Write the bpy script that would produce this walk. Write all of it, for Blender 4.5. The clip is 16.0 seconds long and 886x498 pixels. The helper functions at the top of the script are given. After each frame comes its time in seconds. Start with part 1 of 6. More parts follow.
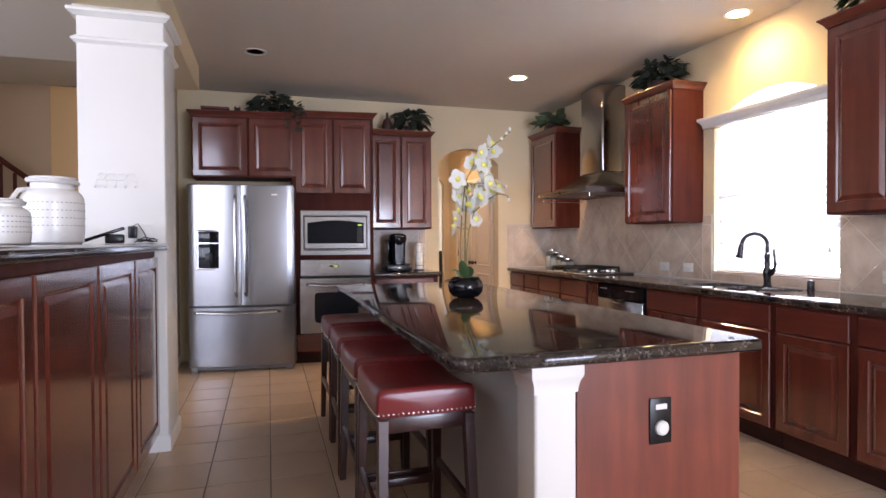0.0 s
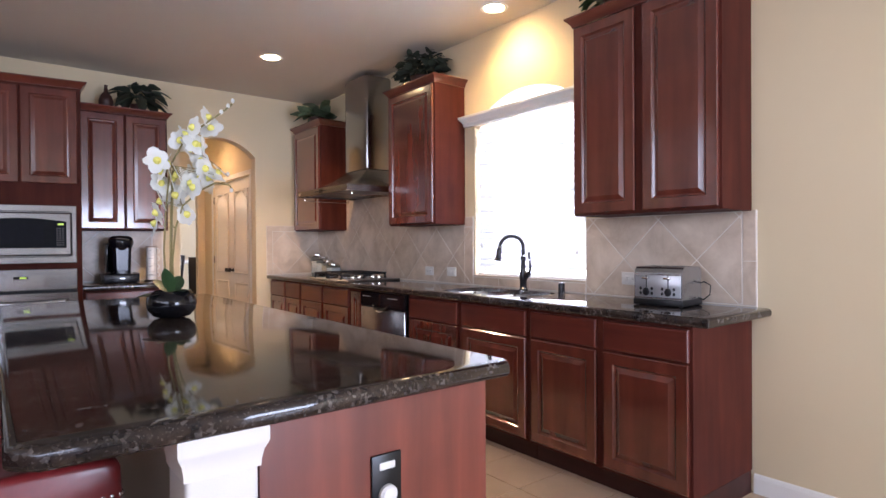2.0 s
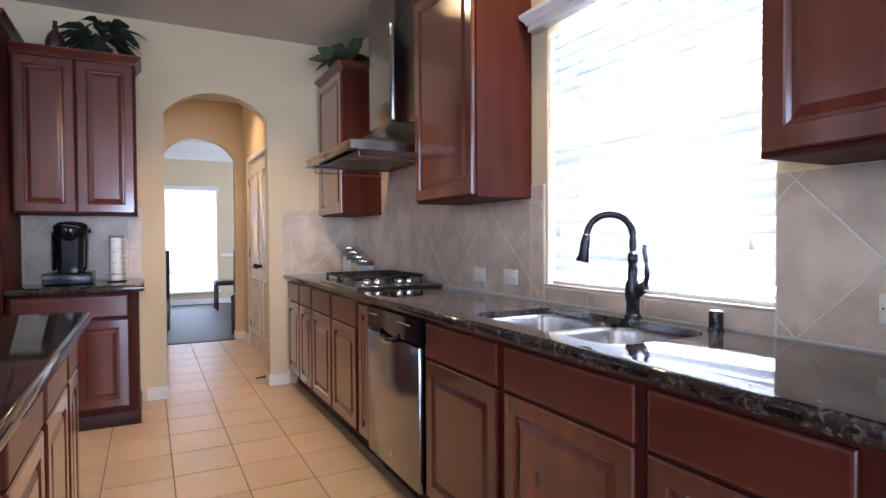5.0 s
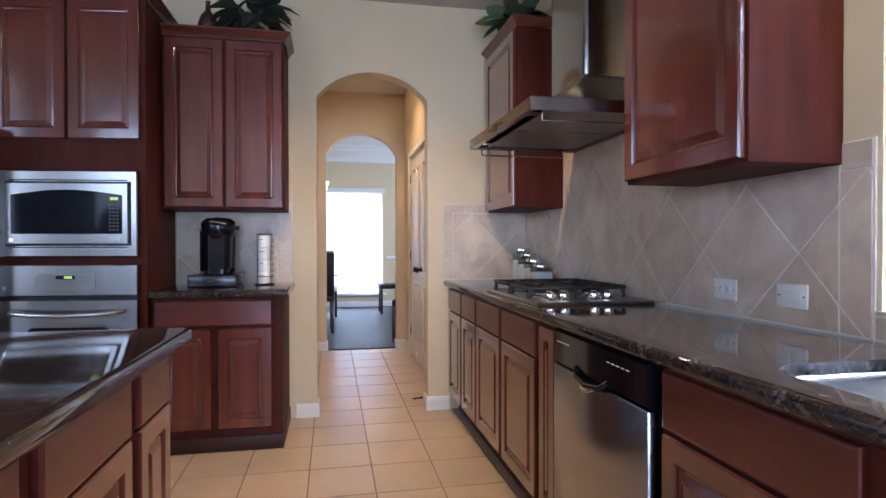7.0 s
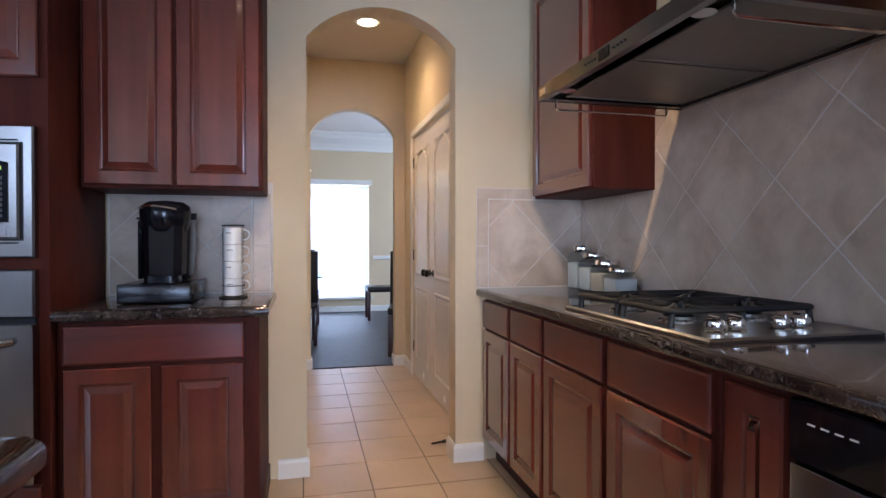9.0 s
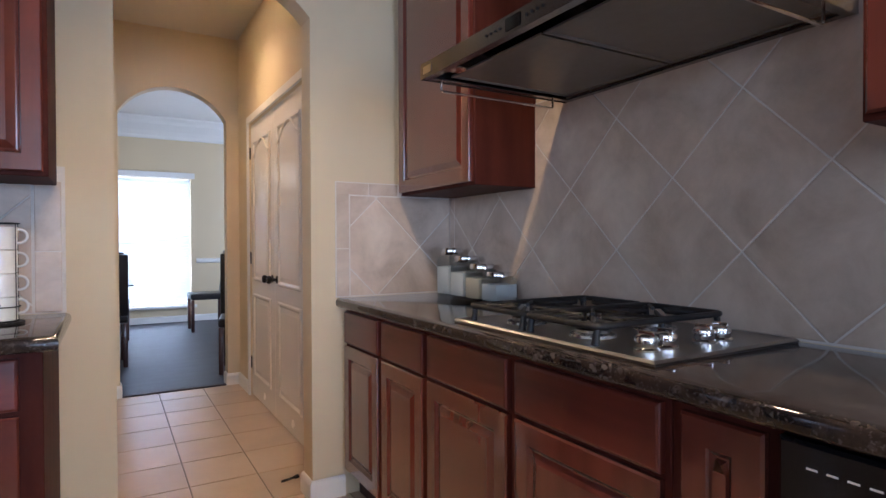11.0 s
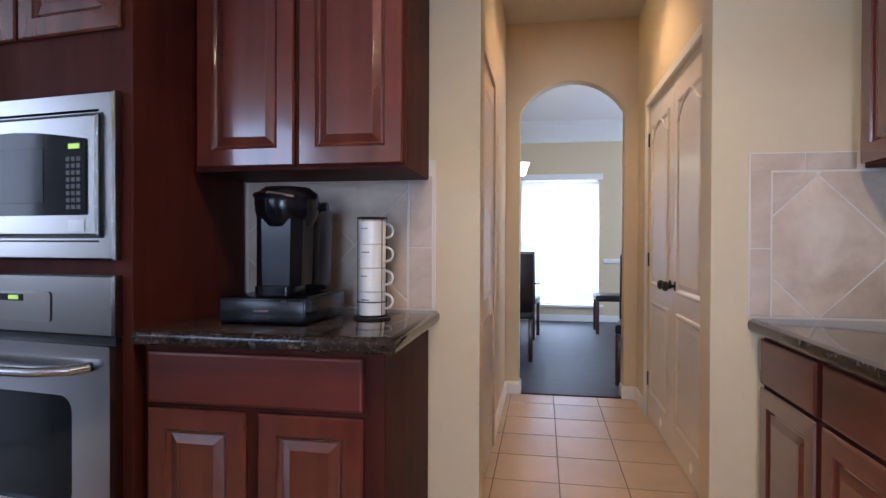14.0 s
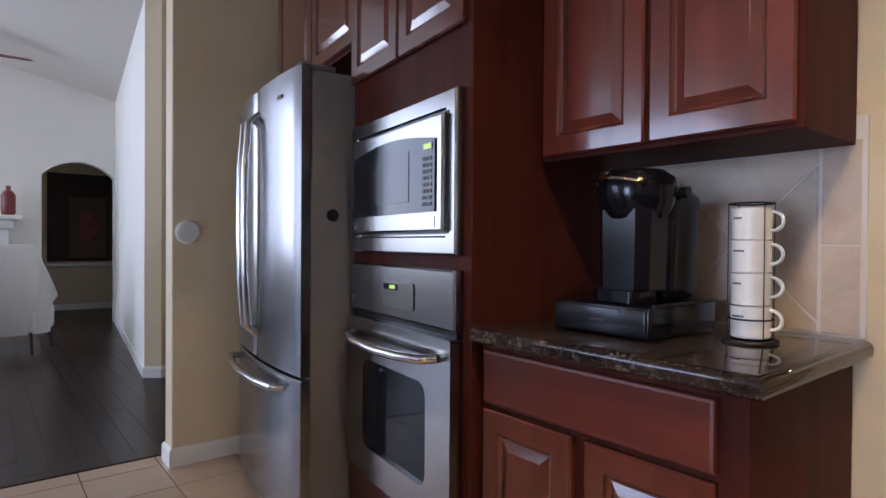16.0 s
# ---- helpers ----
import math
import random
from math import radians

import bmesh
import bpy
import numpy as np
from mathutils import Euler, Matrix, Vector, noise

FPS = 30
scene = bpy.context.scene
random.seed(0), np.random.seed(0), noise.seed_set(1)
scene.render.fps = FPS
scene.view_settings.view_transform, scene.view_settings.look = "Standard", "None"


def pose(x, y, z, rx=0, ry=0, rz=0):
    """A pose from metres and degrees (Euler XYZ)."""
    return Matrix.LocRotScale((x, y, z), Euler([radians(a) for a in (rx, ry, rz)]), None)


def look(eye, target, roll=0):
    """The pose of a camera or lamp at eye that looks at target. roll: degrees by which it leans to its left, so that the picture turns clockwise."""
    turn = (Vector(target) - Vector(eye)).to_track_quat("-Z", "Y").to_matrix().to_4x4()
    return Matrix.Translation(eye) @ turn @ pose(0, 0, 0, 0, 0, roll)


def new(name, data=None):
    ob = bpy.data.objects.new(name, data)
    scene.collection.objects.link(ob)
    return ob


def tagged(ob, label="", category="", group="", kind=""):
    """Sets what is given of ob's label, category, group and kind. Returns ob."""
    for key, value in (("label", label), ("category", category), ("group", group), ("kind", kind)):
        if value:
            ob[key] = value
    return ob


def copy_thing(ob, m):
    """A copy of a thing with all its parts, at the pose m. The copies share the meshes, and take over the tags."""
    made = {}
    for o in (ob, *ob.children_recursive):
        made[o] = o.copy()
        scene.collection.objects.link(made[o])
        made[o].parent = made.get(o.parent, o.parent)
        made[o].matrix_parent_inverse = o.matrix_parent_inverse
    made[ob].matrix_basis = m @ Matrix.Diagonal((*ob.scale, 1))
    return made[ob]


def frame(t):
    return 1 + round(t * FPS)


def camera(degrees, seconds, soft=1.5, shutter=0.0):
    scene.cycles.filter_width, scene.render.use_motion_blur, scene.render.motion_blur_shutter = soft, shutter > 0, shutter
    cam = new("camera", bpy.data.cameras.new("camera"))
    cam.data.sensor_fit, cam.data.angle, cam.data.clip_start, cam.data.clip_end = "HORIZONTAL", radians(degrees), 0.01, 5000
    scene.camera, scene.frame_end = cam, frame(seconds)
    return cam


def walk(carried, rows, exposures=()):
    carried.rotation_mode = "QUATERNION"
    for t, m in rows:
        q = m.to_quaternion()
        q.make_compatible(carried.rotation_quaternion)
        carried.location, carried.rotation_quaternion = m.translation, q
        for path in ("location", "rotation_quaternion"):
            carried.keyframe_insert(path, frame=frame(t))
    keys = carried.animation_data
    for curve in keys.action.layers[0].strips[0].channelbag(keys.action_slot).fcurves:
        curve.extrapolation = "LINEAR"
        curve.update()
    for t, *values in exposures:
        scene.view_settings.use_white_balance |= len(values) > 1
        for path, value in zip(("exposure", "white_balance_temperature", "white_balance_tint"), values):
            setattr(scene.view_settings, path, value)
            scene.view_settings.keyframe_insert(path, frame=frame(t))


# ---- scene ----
cam = camera(75.8, 16.0)
PATH = [
    (0, (0.918, 1.302, 1.259), (1.505, 3.213, 1.228), -0.3),
    (0.5, (0.997, 1.369, 1.274), (1.72, 3.233, 1.239), -0.5),
    (1, (1.037, 1.438, 1.282), (1.99, 3.196, 1.241), -0.5),
    (1.5, (1.121, 1.532, 1.281), (2.267, 3.171, 1.243), -0.5),
    (2, (1.41, 1.713, 1.238), (2.647, 3.285, 1.222), -0.4),
    (2.5, (1.672, 1.879, 1.266), (2.94, 3.425, 1.231), -0.7),
    (3, (1.98, 2.082, 1.268), (3.268, 3.612, 1.228), -0.9),
    (3.2, (2.097, 2.162, 1.267), (3.386, 3.68, 1.226), -0.9),
    (3.7, (2.36, 2.37, 1.255), (3.575, 3.955, 1.21), -0.7),
    (4.4, (2.64, 2.68, 1.235), (3.67, 4.36, 1.19), -0.5),
    (4.9, (2.73, 2.92, 1.215), (3.66, 4.66, 1.175), -0.4),
    (5.5, (2.791, 3.197, 1.196), (3.595, 5.028, 1.167), -0.3),
    (6, (2.864, 3.391, 1.196), (3.566, 5.264, 1.166), -0.4),
    (6.5, (2.949, 3.585, 1.192), (3.456, 5.52, 1.167), -0.5),
    (7, (2.957, 3.822, 1.177), (3.341, 5.785, 1.158), -0.1),
    (7.5, (2.946, 4.081, 1.192), (3.3, 6.05, 1.164), -0.5),
    (8, (2.935, 4.354, 1.175), (3.275, 6.324, 1.15), 0.0),
    (8.5, (2.892, 4.62, 1.177), (3.258, 6.586, 1.149), -0.2),
    (9, (2.851, 4.881, 1.163), (3.322, 6.825, 1.14), -0.0),
    (9.5, (2.801, 5.08, 1.16), (3.444, 6.974, 1.136), -0.4),
    (10, (2.79, 5.203, 1.169), (3.599, 7.032, 1.148), -0.1),
    (10.2, (2.796, 5.222, 1.171), (3.661, 7.032, 1.149), -0.1),
    (11.2, (2.85, 5.28, 1.175), (3.87, 7.0, 1.15), -0.2),
    (12.3, (2.902, 5.36, 1.169), (3.828, 7.133, 1.152), -0.6),
    (12.5, (2.903, 5.433, 1.178), (3.688, 7.272, 1.156), -0.4),
    (13, (2.964, 5.52, 1.173), (3.378, 7.476, 1.155), 0.3),
    (13.5, (2.988, 5.648, 1.161), (3.036, 7.647, 1.143), 0.0),
    (14, (3.077, 5.784, 1.157), (2.731, 7.754, 1.139), 0.2),
    (14.5, (3.105, 5.897, 1.153), (2.393, 7.766, 1.134), 0.1),
    (15, (3.089, 5.995, 1.151), (2.106, 7.736, 1.128), 0.2),
    (15.5, (3.084, 6.089, 1.13), (1.82, 7.638, 1.129), 0.4),
    (16, (3.115, 6.147, 1.143), (1.561, 7.406, 1.122), 0.4),
]
EXPOSURE = [(0, 0.58, 6150, 26), (3, 0.58, 5700, 24), (5.5, 0.46, 5320, 19), (8, 0.38, 5080, 18), (9, 0.30, 5080, 18), (13, 0.18, 5080, 19), (14.5, 0.20, 5180, 19), (16, 0.24, 5380, 20)]
walk(cam, [(t, look(eye, target, roll)) for t, eye, target, roll in PATH], EXPOSURE)

# ---- light ----
world = bpy.data.worlds.new("sky")
scene.world = world
world.use_nodes = True
wn = world.node_tree.nodes
sky = wn.new("ShaderNodeTexSky")
sky.sky_type, sky.sun_disc = "NISHITA", False
sky.sun_elevation, sky.sun_rotation = radians(50), radians(200)
world.node_tree.links.new(sky.outputs[0], wn["Background"].inputs[0])
wn["Background"].inputs[1].default_value = 0.1
SUN = new("sun", bpy.data.lights.new("sun", "SUN"))
SUN.data.energy, SUN.data.angle, SUN.data.color = 2.5, radians(0.5), (1.0, 0.95, 0.88)
SUN.matrix_world = look((0, 0, 10), (3.0, 8.0, -1.0))


def area(name, eye, target, w, h, watts, colour):
    """Daylight as a rectangle of light, at a window's opening or as an added fill."""
    lamp = new(name, bpy.data.lights.new(name, "AREA"))
    lamp.data.shape, lamp.data.size, lamp.data.size_y = "RECTANGLE", w, h
    lamp.data.energy, lamp.data.color = watts, colour
    lamp.matrix_world = look(eye, target)
    return lamp


DAY = (0.82, 0.91, 1.0)
# No window known here: added to brighten the island end, stools and column.
area("daylight_terrace", (3.22, -2.52, 1.2), (2.6, 3, 0.9), 2.0, 1.9, 175, (0.74, 0.87, 1.0))
area("daylight_living", (-3.83, -2.52, 2.05), (-3.25, 3, 1.4), 3.8, 3.4, 175, DAY)
# Next two are unseen fills, added to brighten the living room and splashback.
area("daylight_living_side", (-5.9, -0.93, 2.1), (0, 0.3, 1.7), 3.0, 2.9, 110, DAY)
area("daylight_living_west", (-5.9, 3.6, 2.2), (0.5, 5.3, 1.3), 1.8, 2.6, 78, (0.92, 0.96, 1.0))
area("daylight_sink", (4.78, 4.515, 1.62), (3, 4.515, 1.5), 1.05, 1.25, 85, DAY)
area("daylight_dining", (3.3, 15.1, 1.25), (3.3, 10, 1.0), 1.1, 1.9, 85, DAY)
# Unseen side fill, added to brighten the dining room walls.
area("daylight_dining_side", (6.55, 12.4, 1.45), (3, 12.2, 1.2), 1.9, 1.6, 85, DAY)


def spot(name, x, y, z, watts, colour=(1.0, 0.68, 0.33), size=130):
    lamp = new(name, bpy.data.lights.new(name, "SPOT"))
    lamp.data.energy, lamp.data.color = watts, colour
    lamp.data.spot_size, lamp.data.spot_blend, lamp.data.shadow_soft_size = radians(size), 0.8, 0.05
    lamp.matrix_world = look((x, y, z), (x, y, 0))
    return lamp


spot("downlight_island", 3.28, 6.45, 2.82, 100)
spot("downlight_sink", 4.10, 4.55, 2.82, 30, (1.0, 0.68, 0.24), 150)
spot("downlight_hall", 3.32, 9.17, 2.82, 34, (1.0, 0.62, 0.30))

# ---- materials ----
def material(name):
    m = bpy.data.materials.new(name)
    m.use_nodes = True
    nt = m.node_tree
    return m, nt, nt.nodes["Principled BSDF"]


def node(nt, kind, **values):
    n = nt.nodes.new(kind)
    for k, v in values.items():
        n.inputs[k].default_value = v
    return n


def coords(nt, scale=(1, 1, 1), source="Object"):
    t, m = nt.nodes.new("ShaderNodeTexCoord"), node(nt, "ShaderNodeMapping", Scale=scale)
    nt.links.new(t.outputs[source], m.inputs[0])
    return m.outputs[0]


def ramp(nt, fac, stops):
    r = nt.nodes.new("ShaderNodeValToRGB")
    el = r.color_ramp.elements
    while len(el) < len(stops):
        el.new(0.5)
    for e, (p, c) in zip(el, stops):
        e.position, e.color = p, (*c, 1)
    nt.links.new(fac, r.inputs[0])
    return r.outputs[0]


def mixed(nt, fac, a, b, blend="MIX"):
    m = nt.nodes.new("ShaderNodeMixRGB")
    m.blend_type = blend
    for s, v in zip(m.inputs, (fac, a, b)):
        if hasattr(v, "links"):
            nt.links.new(v, s)
        else:
            s.default_value = v if isinstance(v, float) else (*v, 1)
    return m.outputs[0]


def noise_of(nt, vec, scale, detail=4.0, rough=0.5, distortion=0.0):
    n = node(nt, "ShaderNodeTexNoise", Scale=scale, Detail=detail, Roughness=rough, Distortion=distortion)
    nt.links.new(vec, n.inputs["Vector"])
    return n.outputs[0]


def bumped(nt, bsdf, height, strength, distance=0.002):
    b = node(nt, "ShaderNodeBump", Strength=strength, Distance=distance)
    nt.links.new(height, b.inputs["Height"])
    nt.links.new(b.outputs[0], bsdf.inputs["Normal"])


def rough_of(nt, bsdf, fac, lo, hi):
    r = node(nt, "ShaderNodeMapRange")
    r.inputs["To Min"].default_value, r.inputs["To Max"].default_value = lo, hi
    nt.links.new(fac, r.inputs[0])
    nt.links.new(r.outputs[0], bsdf.inputs["Roughness"])


def random_of(nt):
    return nt.nodes.new("ShaderNodeObjectInfo").outputs["Random"]


def paint(name, colour, rough=0.6, grain=260.0, vary=0.05, bump=0.25):
    m, nt, b = material(name)
    v = coords(nt, source="Object")
    c = mixed(nt, noise_of(nt, v, 1.3), tuple(x * (1 - vary) for x in colour), tuple(min(1, x * (1 + vary)) for x in colour))
    nt.links.new(c, b.inputs["Base Color"])
    n = noise_of(nt, v, grain, 3.0)
    bumped(nt, b, n, bump, 0.001)
    rough_of(nt, b, noise_of(nt, v, 4.0), rough - 0.05, rough + 0.07)
    return m


def wood(name, dark, light, rough=0.30, coat=0.3, along=2, scale=1.0):
    m, nt, b = material(name)
    s = [9.0 * scale] * 3
    s[along] = 0.9 * scale
    v = coords(nt, tuple(s))
    g = noise_of(nt, v, 1.6, 4.0, 0.5, 0.2)
    c = ramp(nt, g, [(0.3, dark), (0.55, tuple((p + q) / 2 for p, q in zip(dark, light))), (0.75, light)])
    fine = noise_of(nt, coords(nt, tuple(x * 6 for x in s)), 5.0, 4.0)
    c = mixed(nt, 0.13, c, mixed(nt, fine, dark, light))
    blotch = noise_of(nt, coords(nt), 7.0, 3.0)
    c = mixed(nt, ramp(nt, blotch, [(0.35, (0, 0, 0)), (0.8, (0.28, 0.28, 0.28))]), c, tuple(x * 0.62 for x in dark))
    h = nt.nodes.new("ShaderNodeHueSaturation")
    r = node(nt, "ShaderNodeMapRange")
    r.inputs["To Min"].default_value, r.inputs["To Max"].default_value = 0.90, 1.10
    nt.links.new(random_of(nt), r.inputs[0])
    nt.links.new(r.outputs[0], h.inputs["Value"])
    nt.links.new(c, h.inputs["Color"])
    nt.links.new(h.outputs[0], b.inputs["Base Color"])
    bumped(nt, b, fine, 0.12, 0.0006)
    rough_of(nt, b, blotch, rough - 0.015, rough + 0.025)
    b.inputs["Coat Weight"].default_value, b.inputs["Coat Roughness"].default_value = coat, 0.10
    return m


def plain(name, colour, rough=0.4, metal=0.0, vary=0.12, scale=30.0, bump=0.05, coat=0.0):
    m, nt, b = material(name)
    v = coords(nt)
    n = noise_of(nt, v, scale, 4.0)
    c = mixed(nt, n, tuple(x * (1 - vary) for x in colour), tuple(min(1, x * (1 + vary)) for x in colour))
    nt.links.new(c, b.inputs["Base Color"])
    rough_of(nt, b, noise_of(nt, v, scale * 0.2), max(0.02, rough - 0.04), rough + 0.06)
    b.inputs["Metallic"].default_value = metal
    b.inputs["Coat Weight"].default_value = coat
    if bump:
        bumped(nt, b, n, bump, 0.0008)
    return m


def steel(name, colour=(0.34, 0.333, 0.33), rough=0.19, along=2, wave=0.0):
    """Brushed stainless steel; along: the axis of the brushing."""
    m, nt, b = material(name)
    s = [420.0] * 3
    s[along] = 4.0
    g = noise_of(nt, coords(nt, tuple(s)), 1.0, 3.0)
    nt.links.new(mixed(nt, g, tuple(x * 0.97 for x in colour), tuple(x * 1.03 for x in colour)), b.inputs["Base Color"])
    b.inputs["Metallic"].default_value = 1.0
    b.inputs["Anisotropic"].default_value = 0.3
    rough_of(nt, b, g, rough - 0.03, rough + 0.04)
    if wave:
        w = noise_of(nt, coords(nt, (5.0, 5.0, 0.8)), 1.0, 1.0)
        bumped(nt, b, w, wave, 0.02)
    else:
        bumped(nt, b, g, 0.04, 0.0003)
    return m


def stone(name, dark, mid, fleck, rough=0.035):
    m, nt, b = material(name)
    v = coords(nt)
    big = noise_of(nt, v, 9.0, 6.0, 0.65, 0.8)
    c = ramp(nt, big, [(0.36, dark), (0.55, mid), (0.68, dark)])
    vor = node(nt, "ShaderNodeTexVoronoi", Scale=110.0)
    nt.links.new(v, vor.inputs["Vector"])
    spots = ramp(nt, vor.outputs["Color"], [(0.62, (0, 0, 0)), (0.80, (0.7, 0.7, 0.7))])
    spots = mixed(nt, 1.0, spots, ramp(nt, noise_of(nt, v, 16.0, 4.0), [(0.46, (0, 0, 0)), (0.62, (1, 1, 1))]), "MULTIPLY")
    c = mixed(nt, spots, c, fleck)
    small = ramp(nt, noise_of(nt, v, 160.0, 2.0), [(0.6, (0, 0, 0)), (0.72, (0.55, 0.55, 0.55))])
    c = mixed(nt, small, c, tuple(x * 0.8 for x in fleck))
    nt.links.new(c, b.inputs["Base Color"])
    rough_of(nt, b, big, rough, rough + 0.05)
    b.inputs["Specular IOR Level"].default_value = 0.5
    return m


def tile_mat(name, a, bb, c3, rough, scale=7.0):
    m, nt, b = material(name)
    geo = nt.nodes.new("ShaderNodeNewGeometry").outputs["Position"]
    n1, n2 = noise_of(nt, geo, scale, 6.0, 0.6, 0.4), noise_of(nt, geo, scale * 9, 4.0)
    c = ramp(nt, n1, [(0.3, a), (0.5, bb), (0.72, c3)])
    c = mixed(nt, 0.16, c, mixed(nt, n2, a, c3))
    h = nt.nodes.new("ShaderNodeHueSaturation")
    r = node(nt, "ShaderNodeMapRange")
    r.inputs["To Min"].default_value, r.inputs["To Max"].default_value = 0.93, 1.06
    nt.links.new(random_of(nt), r.inputs[0])
    nt.links.new(r.outputs[0], h.inputs["Value"])
    nt.links.new(c, h.inputs["Color"])
    nt.links.new(h.outputs[0], b.inputs["Base Color"])
    rough_of(nt, b, n1, rough, rough + 0.12)
    bumped(nt, b, n1, 0.04, 0.001)
    return m


def glow(name, colour, strength):
    m, nt, b = material(name)
    b.inputs["Base Color"].default_value = (*colour, 1)
    b.inputs["Emission Color"].default_value, b.inputs["Emission Strength"].default_value = (*colour, 1), strength
    return m


def glass(name, colour=(1, 1, 1), rough=0.0):
    m, nt, b = material(name)
    b.inputs["Base Color"].default_value = (*colour, 1)
    b.inputs["Transmission Weight"].default_value, b.inputs["Roughness"].default_value = 1.0, rough
    b.inputs["IOR"].default_value = 1.45
    return m


def thin_glass(name, tint=(0.93, 0.95, 0.95)):
    """Thin clear glass: it lets light straight through and mirrors a little."""
    m, nt, b = material(name)
    nt.nodes.remove(b)
    clear, gloss = nt.nodes.new("ShaderNodeBsdfTransparent"), nt.nodes.new("ShaderNodeBsdfGlossy")
    clear.inputs[0].default_value, gloss.inputs["Roughness"].default_value = (*tint, 1), 0.03
    mix = node(nt, "ShaderNodeMixShader", Fac=0.07)
    nt.links.new(clear.outputs[0], mix.inputs[1])
    nt.links.new(gloss.outputs[0], mix.inputs[2])
    nt.links.new(mix.outputs[0], nt.nodes["Material Output"].inputs[0])
    return m


def slat_mat(name, colour=(0.9, 0.9, 0.88), through_it=0.55):
    m, nt, b = material(name)
    b.inputs["Base Color"].default_value, b.inputs["Roughness"].default_value = (*colour, 1), 0.45
    t = nt.nodes.new("ShaderNodeBsdfTranslucent")
    t.inputs[0].default_value = (*colour, 1)
    mix = node(nt, "ShaderNodeMixShader", Fac=through_it)
    nt.links.new(b.outputs[0], mix.inputs[1])
    nt.links.new(t.outputs[0], mix.inputs[2])
    nt.links.new(mix.outputs[0], nt.nodes["Material Output"].inputs[0])
    return m


WALL = paint("wall_paint", (0.665, 0.545, 0.35))
WALL_L = paint("living_wall_paint", (0.80, 0.76, 0.68))
COLUMN = paint("column_paint", (0.74, 0.72, 0.67))
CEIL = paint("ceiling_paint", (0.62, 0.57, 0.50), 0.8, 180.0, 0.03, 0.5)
WHITE = paint("white_trim", (0.80, 0.78, 0.73), 0.35, 90.0, 0.02, 0.05)
DOORTAN = paint("tan_door_paint", (0.62, 0.50, 0.36), 0.35, 90.0, 0.02, 0.05)
DOORWHITE = paint("door_paint", (0.84, 0.79, 0.69), 0.24, 90.0, 0.02, 0.05)
CHERRY = wood("cherry", (0.054, 0.0130, 0.009), (0.102, 0.025, 0.0155), 0.52, 0.0)
CHERRY_H = wood("cherry_across", (0.070, 0.014, 0.009), (0.165, 0.034, 0.020), along=0)
CHERRY_P = wood("cherry_panel", (0.088, 0.0195, 0.0125), (0.160, 0.038, 0.023), 0.21, 1.0, scale=0.7)
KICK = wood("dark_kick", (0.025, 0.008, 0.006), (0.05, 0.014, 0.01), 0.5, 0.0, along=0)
ESPRESSO = wood("espresso", (0.028, 0.009, 0.007), (0.065, 0.020, 0.014), 0.3, 0.3)
DARKFLOOR = wood("dark_floor_wood", (0.022, 0.013, 0.010), (0.050, 0.029, 0.023), 0.30, 0.0, along=0, scale=0.8)
DININGFLOOR = wood("dining_floor_wood", (0.022, 0.024, 0.030), (0.042, 0.044, 0.054), 0.5, 0.0, along=0, scale=0.8)
GRANITE = stone("granite", (0.010, 0.008, 0.008), (0.034, 0.023, 0.018), (0.160, 0.140, 0.128))
FLOORTILE = tile_mat("floor_tile", (0.49, 0.355, 0.235), (0.54, 0.395, 0.265), (0.59, 0.44, 0.305), 0.27, 3.5)
GROUT = plain("floor_grout", (0.15, 0.115, 0.085), 0.9, bump=0.3, scale=200)
SPLASH = tile_mat("splash_tile", (0.41, 0.312, 0.228), (0.58, 0.465, 0.36), (0.74, 0.625, 0.505), 0.26, 4.5)
SPLASHGROUT = plain("splash_grout", (0.70, 0.65, 0.59), 0.8, scale=200)
STEEL = steel("brushed_steel")
STEEL_H = steel("brushed_steel_across", (0.285, 0.28, 0.275), 0.23, along=0)
STEEL_F = steel("fridge_steel", (0.27, 0.27, 0.28), 0.24, 0, 0.14)
STEELGREY = plain("grey_side", (0.16, 0.155, 0.15), 0.42, 0.25)
CHROME = plain("chrome", (0.75, 0.74, 0.72), 0.08, 1.0, 0.02, bump=0)
SINKSTEEL = steel("sink_steel", (0.60, 0.60, 0.61), 0.20, 1)
COOKSTEEL = steel("cooktop_steel", (0.36, 0.345, 0.33), 0.30, 1)
FILTER = plain("filter_grey", (0.24, 0.225, 0.20), 0.42, 0.5)
BLACKGLOSS = plain("black_gloss", (0.006, 0.006, 0.007), 0.06, bump=0)
OVENGLASS = plain("oven_glass", (0.010, 0.012, 0.016), 0.05, bump=0)
MESHGLASS = plain("oven_mesh", (0.010, 0.012, 0.018), 0.08, bump=0)
BLACKPLASTIC = plain("black_plastic", (0.007, 0.007, 0.008), 0.3)
CASTIRON = plain("cast_iron", (0.012, 0.011, 0.011), 0.5, scale=120, bump=0.3)
BRONZE = plain("dark_bronze", (0.030, 0.028, 0.030), 0.22, 0.6)
TOASTER = plain("toaster_steel", (0.42, 0.42, 0.425), 0.24, 0.95, 0.04, 60.0)
MAKER = plain("maker_black", (0.006, 0.006, 0.009), 0.16, bump=0)
LEATHER = plain("red_leather", (0.20, 0.020, 0.020), 0.34, 0, 0.15, 55.0, 0.25, 0.15)
DARKLEATHER = plain("dark_leather", (0.012, 0.010, 0.012), 0.3, 0, 0.2, 60.0, 0.2)
CERAMIC = plain("white_ceramic", (0.80, 0.78, 0.74), 0.25, 0, 0.02, bump=0)
PLATE = plain("white_plastic", (0.74, 0.72, 0.68), 0.35, 0, 0.02, bump=0)
